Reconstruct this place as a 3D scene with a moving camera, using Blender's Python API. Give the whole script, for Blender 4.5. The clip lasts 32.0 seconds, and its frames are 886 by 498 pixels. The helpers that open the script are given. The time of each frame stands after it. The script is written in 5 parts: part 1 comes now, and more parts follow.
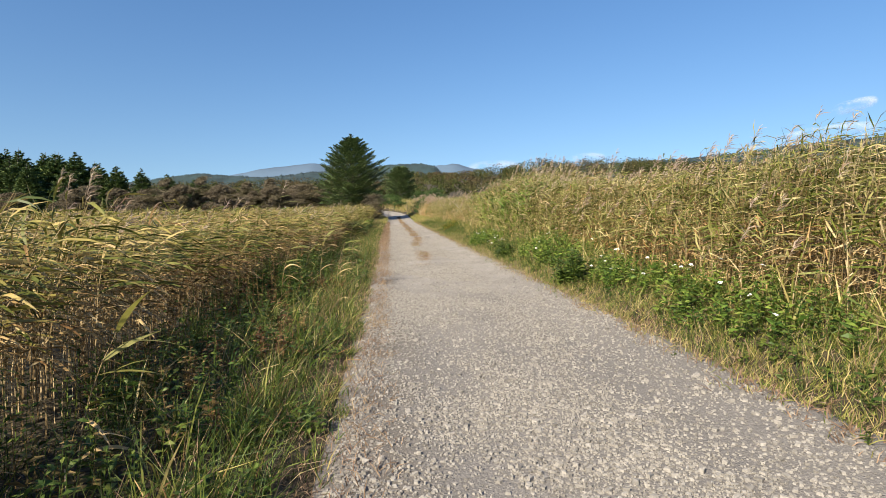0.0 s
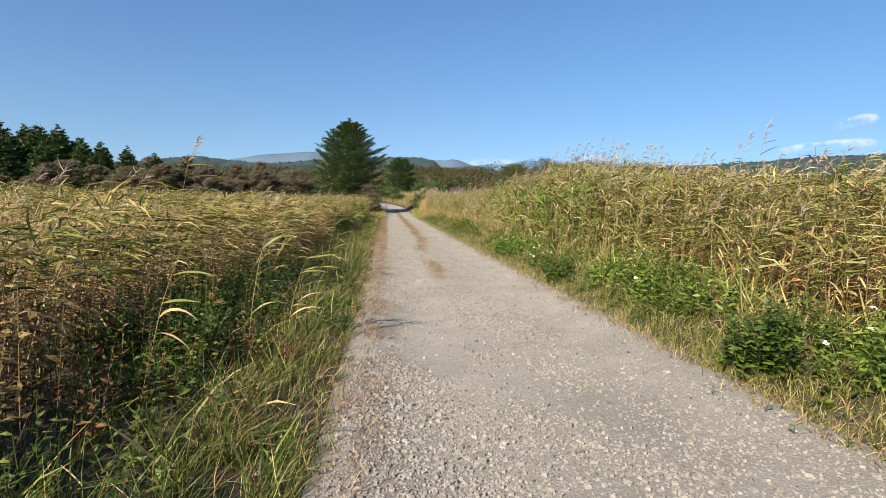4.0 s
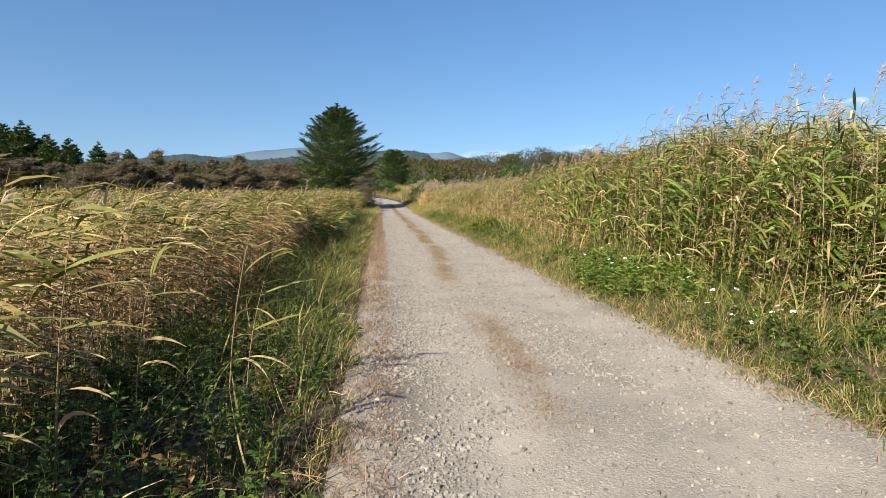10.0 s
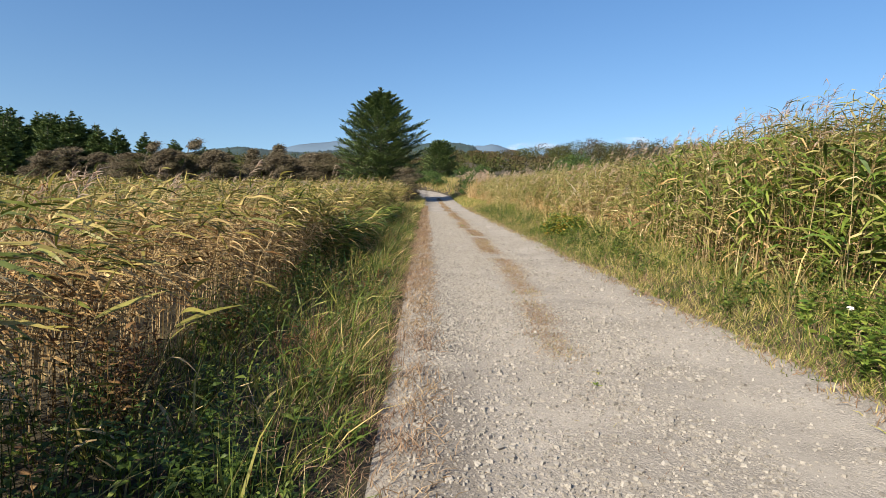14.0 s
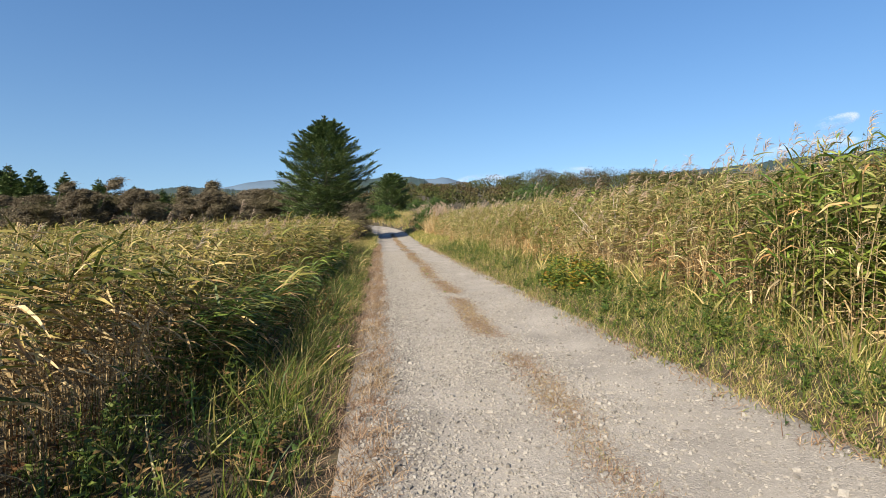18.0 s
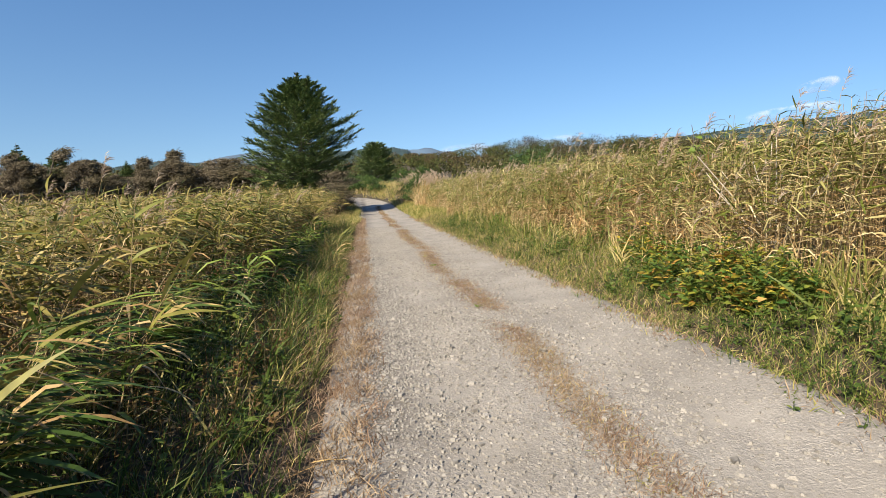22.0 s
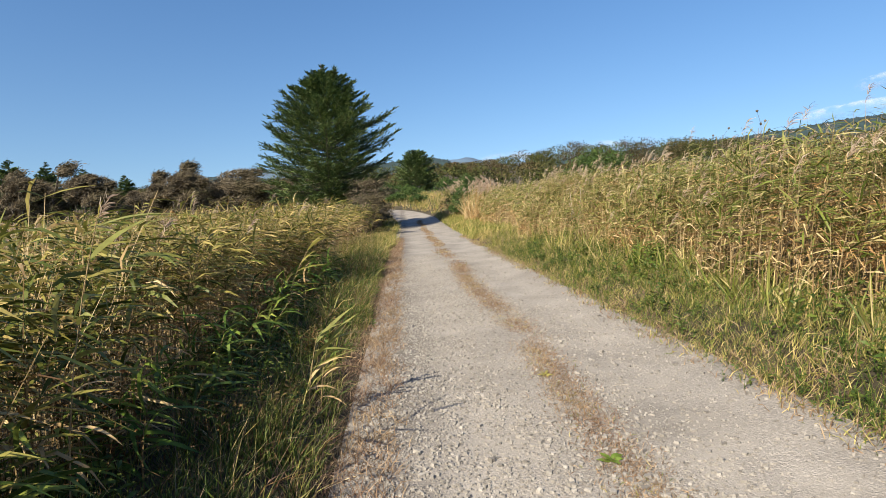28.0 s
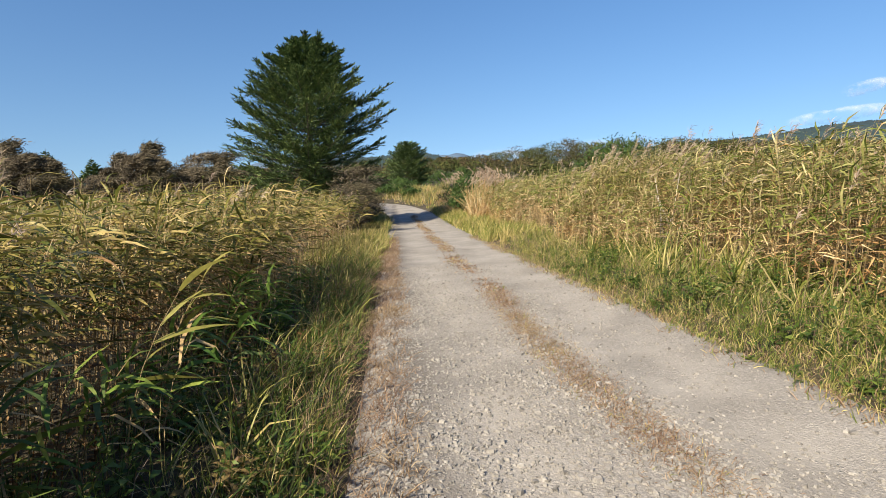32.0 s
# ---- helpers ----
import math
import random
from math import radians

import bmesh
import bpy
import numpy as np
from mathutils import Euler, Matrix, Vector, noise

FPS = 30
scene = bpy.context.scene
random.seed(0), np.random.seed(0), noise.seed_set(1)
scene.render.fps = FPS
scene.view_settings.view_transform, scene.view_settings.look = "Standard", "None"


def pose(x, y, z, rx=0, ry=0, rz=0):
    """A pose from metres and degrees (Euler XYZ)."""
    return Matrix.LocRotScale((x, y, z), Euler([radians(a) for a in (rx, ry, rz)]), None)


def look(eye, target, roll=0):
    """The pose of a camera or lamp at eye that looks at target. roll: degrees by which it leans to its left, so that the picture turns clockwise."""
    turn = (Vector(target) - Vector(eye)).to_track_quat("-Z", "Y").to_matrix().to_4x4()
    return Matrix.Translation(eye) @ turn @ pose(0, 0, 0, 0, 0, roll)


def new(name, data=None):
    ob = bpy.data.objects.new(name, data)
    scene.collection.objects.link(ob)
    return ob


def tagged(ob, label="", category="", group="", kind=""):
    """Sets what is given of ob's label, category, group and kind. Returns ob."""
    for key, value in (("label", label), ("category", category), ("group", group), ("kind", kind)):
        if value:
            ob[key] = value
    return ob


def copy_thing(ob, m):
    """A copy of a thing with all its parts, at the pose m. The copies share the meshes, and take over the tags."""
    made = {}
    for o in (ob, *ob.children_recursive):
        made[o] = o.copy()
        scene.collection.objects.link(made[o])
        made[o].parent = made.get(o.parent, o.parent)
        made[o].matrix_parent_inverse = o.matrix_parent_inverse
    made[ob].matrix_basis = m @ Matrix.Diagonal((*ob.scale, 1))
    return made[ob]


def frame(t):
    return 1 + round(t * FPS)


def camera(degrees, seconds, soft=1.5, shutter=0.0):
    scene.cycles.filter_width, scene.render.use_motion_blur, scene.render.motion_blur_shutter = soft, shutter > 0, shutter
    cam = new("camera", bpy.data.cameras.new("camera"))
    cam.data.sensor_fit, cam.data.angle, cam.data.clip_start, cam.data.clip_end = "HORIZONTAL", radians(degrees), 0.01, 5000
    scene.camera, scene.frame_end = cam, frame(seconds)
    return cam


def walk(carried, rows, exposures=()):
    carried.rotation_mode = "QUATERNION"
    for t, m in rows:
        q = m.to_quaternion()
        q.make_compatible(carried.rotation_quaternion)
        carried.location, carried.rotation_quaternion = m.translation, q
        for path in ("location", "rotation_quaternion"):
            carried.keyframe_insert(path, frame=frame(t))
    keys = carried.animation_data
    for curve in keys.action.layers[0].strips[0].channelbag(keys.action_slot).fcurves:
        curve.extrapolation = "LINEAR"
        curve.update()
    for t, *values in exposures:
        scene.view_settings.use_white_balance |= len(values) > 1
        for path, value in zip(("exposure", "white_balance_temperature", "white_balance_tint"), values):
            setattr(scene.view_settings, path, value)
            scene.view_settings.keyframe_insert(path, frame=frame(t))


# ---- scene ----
cam = camera(78.7, 32.0, soft=0.7)
PATH = [
    (0, (0.128, -0.018, 1.466), (0.323, 1.967, 1.317), -0.7),
    (0.5, (0.03, 0.628, 1.432), (0.165, 2.62, 1.318), -0.3),
    (1, (0.044, 1.237, 1.427), (0.173, 3.23, 1.317), -0.2),
    (1.5, (0.03, 1.909, 1.433), (0.156, 3.902, 1.332), -0.4),
    (2, (0.054, 2.498, 1.428), (0.2, 4.489, 1.305), -0.1),
    (2.5, (0.098, 3.163, 1.439), (0.295, 5.149, 1.313), 0.7),
    (3, (0.111, 3.782, 1.444), (0.322, 5.765, 1.289), 1.0),
    (3.5, (0.083, 4.456, 1.432), (0.292, 6.438, 1.272), 2.3),
    (5.5, (0.032, 6.613, 1.485), (0.251, 8.592, 1.294), 1.2),
    (6, (-0.032, 7.242, 1.474), (0.172, 9.223, 1.293), 0.7),
    (6.5, (-0.008, 7.836, 1.448), (0.153, 9.821, 1.267), 0.3),
    (7, (-0.061, 8.489, 1.459), (0.061, 10.476, 1.275), 0.2),
    (7.5, (-0.01, 9.093, 1.442), (0.111, 11.08, 1.251), 0.4),
    (8, (-0.04, 9.734, 1.447), (0.123, 11.719, 1.267), 0.4),
    (8.5, (0.011, 10.291, 1.446), (0.217, 12.272, 1.27), 0.7),
    (9, (-0.017, 10.924, 1.46), (0.236, 12.902, 1.298), 0.5),
    (9.5, (-0.021, 11.476, 1.465), (0.245, 13.449, 1.28), 1.2),
    (10, (-0.039, 12.095, 1.461), (0.193, 14.072, 1.27), 0.9),
    (10.5, (-0.098, 12.676, 1.462), (0.115, 14.653, 1.253), 0.9),
    (11, (-0.059, 13.295, 1.483), (0.133, 15.275, 1.272), 0.8),
    (11.5, (-0.007, 13.89, 1.492), (0.186, 15.87, 1.283), 0.4),
    (12, (0.067, 14.491, 1.488), (0.283, 16.468, 1.276), 1.0),
    (12.5, (0.041, 15.074, 1.475), (0.228, 17.053, 1.252), 0.7),
    (13, (0.05, 15.653, 1.488), (0.192, 17.633, 1.242), 1.2),
    (13.5, (-0.035, 16.3, 1.44), (0.074, 18.281, 1.186), 1.4),
    (14, (-0.056, 16.885, 1.423), (0.012, 18.872, 1.202), 1.2),
    (14.5, (-0.14, 17.498, 1.421), (-0.073, 19.487, 1.214), 0.5),
    (15, (-0.1, 18.043, 1.426), (-0.008, 20.032, 1.239), 0.3),
    (15.5, (-0.145, 18.638, 1.395), (-0.009, 20.627, 1.234), 0.0),
    (17.5, (-0.019, 21.172, 1.556), (0.226, 23.153, 1.438), -0.7),
    (18, (-0.018, 21.762, 1.551), (0.218, 23.745, 1.452), -0.7),
    (18.5, (0.016, 22.395, 1.542), (0.268, 24.377, 1.463), -1.1),
    (19, (-0.06, 22.948, 1.554), (0.181, 24.931, 1.465), -1.8),
    (19.5, (-0.069, 23.587, 1.544), (0.166, 25.57, 1.431), -1.7),
    (20, (-0.152, 24.247, 1.496), (0.093, 26.225, 1.334), -2.0),
    (20.5, (-0.055, 24.863, 1.498), (0.162, 26.841, 1.294), -2.1),
    (21, (-0.084, 25.521, 1.499), (0.151, 27.494, 1.263), -2.2),
    (21.5, (-0.009, 26.135, 1.514), (0.254, 28.104, 1.285), -1.9),
    (22, (0.014, 26.798, 1.487), (0.301, 28.766, 1.28), -1.7),
    (22.5, (0.089, 27.348, 1.5), (0.392, 29.313, 1.289), -0.8),
    (23, (0.139, 27.982, 1.51), (0.43, 29.951, 1.309), -0.4),
    (23.5, (0.133, 28.569, 1.51), (0.416, 30.538, 1.301), 0.1),
    (24, (0.157, 29.182, 1.511), (0.394, 31.156, 1.289), 0.4),
    (24.5, (0.107, 29.798, 1.493), (0.285, 31.778, 1.269), 0.2),
    (26.5, (0.207, 32.552, 1.667), (0.294, 34.54, 1.471), -1.5),
    (27, (0.229, 33.186, 1.661), (0.343, 35.175, 1.484), -1.6),
    (27.5, (0.16, 33.892, 1.623), (0.305, 35.881, 1.462), -1.9),
    (28, (0.215, 34.544, 1.607), (0.352, 36.533, 1.441), -2.9),
    (28.5, (0.116, 35.247, 1.611), (0.277, 37.234, 1.439), -2.5),
    (29, (0.079, 35.826, 1.581), (0.243, 37.812, 1.41), -1.7),
    (29.5, (0.052, 36.492, 1.582), (0.24, 38.475, 1.408), -1.1),
    (30, (0.036, 37.091, 1.564), (0.232, 39.073, 1.381), -0.9),
    (30.5, (0.077, 37.751, 1.554), (0.262, 39.734, 1.378), -1.2),
    (31, (0.051, 38.381, 1.555), (0.221, 40.364, 1.359), -2.1),
    (31.5, (0.063, 39.02, 1.509), (0.241, 41.002, 1.317), -1.9),
    (32, (-0.013, 39.653, 1.501), (0.165, 41.637, 1.317), -1.6),
]
walk(cam, [(t, look(eye, target, roll)) for t, eye, target, roll in PATH], [(0.0, 0.86, 6960, 9), (32.0, 0.86, 6960, 9)])


# ---- sky and sun ----
SUN_EL = 36.0
SUN_DIR = Vector((0.68, 0.73, 0)).normalized() * math.cos(radians(SUN_EL)) - Vector((0, 0, math.sin(radians(SUN_EL))))
world = bpy.data.worlds.new("sky")
scene.world = world
world.use_nodes = True
wn = world.node_tree.nodes
sky = wn.new("ShaderNodeTexSky")
sky.sky_type = "NISHITA"
sky.sun_disc = False
sky.sun_elevation = radians(SUN_EL)
sky.sun_rotation = math.atan2(-SUN_DIR.x, -SUN_DIR.y)
sky.air_density, sky.dust_density, sky.ozone_density = 1.0, 0.6, 2.3
wn["Background"].inputs[1].default_value = 0.090
tint = wn.new("ShaderNodeHueSaturation")
tint.inputs["Saturation"].default_value = 1.26
tint.inputs["Hue"].default_value = 0.5065
where, lift = wn.new("ShaderNodeTexCoord"), wn.new("ShaderNodeMapping")
lift.inputs["Location"].default_value, lift.inputs["Scale"].default_value = (0, 0, 0.105), (1, 1, 0.72)
world.node_tree.links.new(where.outputs["Generated"], lift.inputs["Vector"])
world.node_tree.links.new(lift.outputs[0], sky.inputs["Vector"])
world.node_tree.links.new(sky.outputs[0], tint.inputs["Color"])
world.node_tree.links.new(tint.outputs[0], wn["Background"].inputs[0])
sun = new("sun", bpy.data.lights.new("sun", "SUN"))
sun.data.energy, sun.data.angle, sun.data.color = 5.0, radians(0.55), (1.0, 0.925, 0.765)
sun.matrix_world = look((-40, -55, 60), Vector((-40, -55, 60)) + SUN_DIR)

# ---- materials ----


def material(name, rough=0.8):
    m = bpy.data.materials.new(name)
    m.use_nodes = True
    b = m.node_tree.nodes["Principled BSDF"]
    b.inputs["Roughness"].default_value = rough
    return m, m.node_tree.nodes, m.node_tree.links, b


def ramp(nodes, stops):
    r = nodes.new("ShaderNodeValToRGB")
    e = r.color_ramp.elements
    e[0].position, e[0].color = stops[0][0], (*stops[0][1], 1)
    e[1].position, e[1].color = stops[-1][0], (*stops[-1][1], 1)
    for p, c in stops[1:-1]:
        q = e.new(p)
        q.color = (*c, 1)
    return r


def noise_tex(nodes, links, scale, detail=3.0, rough=0.55, space="Object"):
    c = nodes.new("ShaderNodeTexCoord")
    n = nodes.new("ShaderNodeTexNoise")
    n.inputs["Scale"].default_value, n.inputs["Detail"].default_value, n.inputs["Roughness"].default_value = scale, detail, rough
    links.new(c.outputs[space], n.inputs["Vector"])
    return n


def mix(nodes, links, fac, a, b, mode="MIX"):
    x = nodes.new("ShaderNodeMix")
    x.data_type, x.blend_type = "RGBA", mode
    if isinstance(fac, (int, float)):
        x.inputs[0].default_value = fac
    else:
        links.new(fac, x.inputs[0])
    for v, i in ((a, 6), (b, 7)):
        if isinstance(v, tuple):
            x.inputs[i].default_value = (*v, 1)
        else:
            links.new(v, x.inputs[i])
    return x.outputs[2]


def leaf_material(name, one, two, patch=0.35, through_light=0.22, rough=0.5, gloss=0.28):
    """Each blade takes its own tone; patches of the second palette grow in places."""
    m, n, l, b = material(name, rough)
    g = n.new("ShaderNodeNewGeometry")
    r1, r2 = ramp(n, one), ramp(n, two)
    l.new(g.outputs["Random Per Island"], r1.inputs[0])
    l.new(g.outputs["Random Per Island"], r2.inputs[0])
    t = noise_tex(n, l, patch, 2.0)
    s = ramp(n, [(0.42, (0, 0, 0)), (0.60, (1, 1, 1))])
    l.new(t.outputs[0], s.inputs[0])
    c = mix(n, l, s.outputs[0], r1.outputs[0], r2.outputs[0])
    f = noise_tex(n, l, 14.0, 2.0)
    v = ramp(n, [(0.3, (0.72, 0.70, 0.66)), (0.7, (1.12, 1.12, 1.1))])
    l.new(f.outputs[0], v.inputs[0])
    c = mix(n, l, 1.0, c, v.outputs[0], "MULTIPLY")
    l.new(c, b.inputs["Base Color"])
    b.inputs["Specular IOR Level"].default_value = gloss
    tr = n.new("ShaderNodeBsdfTranslucent")
    l.new(c, tr.inputs[0])
    ms = n.new("ShaderNodeMixShader")
    ms.inputs[0].default_value = through_light
    l.new(b.outputs[0], ms.inputs[1])
    l.new(tr.outputs[0], ms.inputs[2])
    l.new(ms.outputs[0], n["Material Output"].inputs[0])
    return m


GREEN = leaf_material("green_reed_leaf",
                      [(0.0, (0.052, 0.084, 0.014)), (0.4, (0.160, 0.194, 0.036)), (0.78, (0.275, 0.262, 0.088)), (1.0, (0.510, 0.420, 0.215))],
                      [(0.0, (0.070, 0.100, 0.018)), (0.38, (0.215, 0.226, 0.045)), (0.72, (0.345, 0.306, 0.122)), (1.0, (0.590, 0.480, 0.262))], 0.22)
DRY = leaf_material("dry_reed_leaf",
                    [(0.0, (0.335, 0.203, 0.085)), (0.5, (0.551, 0.400, 0.205)), (1.0, (0.821, 0.666, 0.430))],
                    [(0.0, (0.270, 0.114, 0.040)), (0.5, (0.508, 0.291, 0.115)), (1.0, (0.734, 0.530, 0.280))], 0.3, 0.22, 0.62)
OLIVE = leaf_material("olive_reed_leaf",
                      [(0.0, (0.046, 0.071, 0.013)), (0.4, (0.134, 0.153, 0.030)), (0.78, (0.275, 0.240, 0.062)), (1.0, (0.484, 0.377, 0.150))],
                      [(0.0, (0.061, 0.084, 0.016)), (0.38, (0.182, 0.175, 0.038)), (0.72, (0.352, 0.281, 0.088)), (1.0, (0.572, 0.428, 0.190))], 0.22)
BROWN = leaf_material("brown_reed_leaf",
                      [(0.0, (0.20, 0.115, 0.046)), (0.5, (0.41, 0.275, 0.125)), (1.0, (0.68, 0.54, 0.32))],
                      [(0.0, (0.17, 0.085, 0.032)), (0.5, (0.37, 0.225, 0.094)), (1.0, (0.58, 0.43, 0.22))], 0.3, 0.18, 0.6)
STEM = leaf_material("reed_stem",
                     [(0.0, (0.16, 0.105, 0.05)), (0.5, (0.33, 0.235, 0.125)), (1.0, (0.58, 0.455, 0.285))],
                     [(0.0, (0.12, 0.085, 0.038)), (0.6, (0.28, 0.20, 0.10)), (1.0, (0.51, 0.38, 0.22))], 0.3, 0.0, 0.6)
PLUME = leaf_material("reed_plume",
                      [(0.0, (0.38, 0.27, 0.19)), (1.0, (0.62, 0.52, 0.42))],
                      [(0.0, (0.34, 0.21, 0.16)), (1.0, (0.6, 0.48, 0.4))], 0.3, 0.4, 0.9)
GRASS = leaf_material("verge_grass",
                      [(0.0, (0.085, 0.125, 0.021)), (0.4, (0.205, 0.235, 0.050)), (0.75, (0.38, 0.34, 0.11)), (1.0, (0.62, 0.50, 0.24))],
                      [(0.0, (0.13, 0.145, 0.036)), (0.4, (0.33, 0.285, 0.09)), (1.0, (0.62, 0.48, 0.23))], 0.5, 0.25)
RUSTY = leaf_material("rusty_grass",
                      [(0.0, (0.135, 0.078, 0.054)), (0.5, (0.25, 0.158, 0.108)), (1.0, (0.40, 0.295, 0.215))],
                      [(0.0, (0.15, 0.098, 0.060)), (0.5, (0.28, 0.192, 0.120)), (1.0, (0.42, 0.325, 0.22))], 0.9, 0.12, 0.85)
WEED = leaf_material("weed_leaf",
                     [(0.0, (0.030, 0.065, 0.013)), (0.5, (0.067, 0.115, 0.022)), (1.0, (0.151, 0.200, 0.040))],
                     [(0.0, (0.035, 0.066, 0.014)), (0.5, (0.078, 0.120, 0.024)), (1.0, (0.178, 0.210, 0.044))], 1.2, 0.22, 0.5)
LUSH = leaf_material("lush_weed_leaf",
                     [(0.0, (0.05, 0.11, 0.02)), (0.5, (0.12, 0.205, 0.035)), (1.0, (0.25, 0.33, 0.065))],
                     [(0.0, (0.07, 0.14, 0.025)), (0.5, (0.19, 0.28, 0.05)), (1.0, (0.36, 0.40, 0.09))], 1.2, 0.35, 0.5)
YELLOW = leaf_material("yellowing_leaf",
                       [(0.0, (0.05, 0.12, 0.025)), (0.5, (0.17, 0.22, 0.04)), (0.8, (0.48, 0.40, 0.06)), (1.0, (0.42, 0.16, 0.05))],
                       [(0.0, (0.06, 0.13, 0.03)), (0.6, (0.12, 0.19, 0.04)), (1.0, (0.40, 0.34, 0.06))], 1.5, 0.35, 0.5)
REDWEED = leaf_material("red_brown_weed",
                        [(0.0, (0.11, 0.050, 0.026)), (0.5, (0.22, 0.115, 0.052)), (1.0, (0.38, 0.235, 0.11))],
                        [(0.0, (0.085, 0.075, 0.028)), (0.5, (0.19, 0.135, 0.052)), (1.0, (0.36, 0.25, 0.11))], 0.8, 0.3, 0.8)
NEEDLE = leaf_material("spruce_needles",
                       [(0.0, (0.037, 0.071, 0.029)), (0.6, (0.122, 0.182, 0.065)), (1.0, (0.298, 0.365, 0.131))],
                       [(0.0, (0.035, 0.068, 0.032)), (0.6, (0.105, 0.165, 0.061)), (1.0, (0.248, 0.319, 0.110))], 0.5, 0.08, 0.5)
DEADTWIG = leaf_material("bare_grey_brown_twigs",
                         [(0.0, (0.072, 0.058, 0.043)), (0.5, (0.15, 0.123, 0.090)), (1.0, (0.27, 0.225, 0.168))],
                         [(0.0, (0.052, 0.050, 0.028)), (0.5, (0.092, 0.082, 0.046)), (1.0, (0.155, 0.138, 0.078))], 0.3, 0.1, 0.9, 0.1)
WOODS = leaf_material("far_woods_leaf",
                      [(0.0, (0.040, 0.055, 0.022)), (0.5, (0.066, 0.080, 0.028)), (1.0, (0.105, 0.105, 0.038))],
                      [(0.0, (0.060, 0.050, 0.030)), (0.5, (0.092, 0.070, 0.042)), (1.0, (0.135, 0.098, 0.058))], 0.05, 0.1, 0.95, 0.05)
BROAD = leaf_material("broadleaf_crown",
                      [(0.0, (0.03, 0.065, 0.018)), (0.5, (0.06, 0.115, 0.026)), (1.0, (0.12, 0.17, 0.045))],
                      [(0.0, (0.028, 0.06, 0.018)), (0.5, (0.055, 0.105, 0.026)), (1.0, (0.11, 0.16, 0.045))], 0.3, 0.25, 0.6)


def bark_material():
    m, n, l, b = material("bark", 0.9)
    t = noise_tex(n, l, 9.0, 6.0)
    r = ramp(n, [(0.3, (0.055, 0.042, 0.032)), (0.7, (0.19, 0.16, 0.13))])
    l.new(t.outputs[0], r.inputs[0])
    l.new(r.outputs[0], b.inputs["Base Color"])
    return m


def ground_material():
    m, n, l, b = material("soil_and_litter", 0.95)
    t = noise_tex(n, l, 1.3, 6.0)
    r = ramp(n, [(0.3, (0.022, 0.017, 0.009)), (0.5, (0.048, 0.037, 0.019)), (0.7, (0.11, 0.083, 0.044))])
    l.new(t.outputs[0], r.inputs[0])
    f = noise_tex(n, l, 30.0, 4.0)
    c = mix(n, l, 0.6, r.outputs[0], f.outputs[0], "OVERLAY")
    l.new(c, b.inputs["Base Color"])
    bp = n.new("ShaderNodeBump")
    bp.inputs["Strength"].default_value, bp.inputs["Distance"].default_value = 0.6, 0.05
    l.new(f.outputs[0], bp.inputs["Height"])
    l.new(bp.outputs[0], b.inputs["Normal"])
    return m


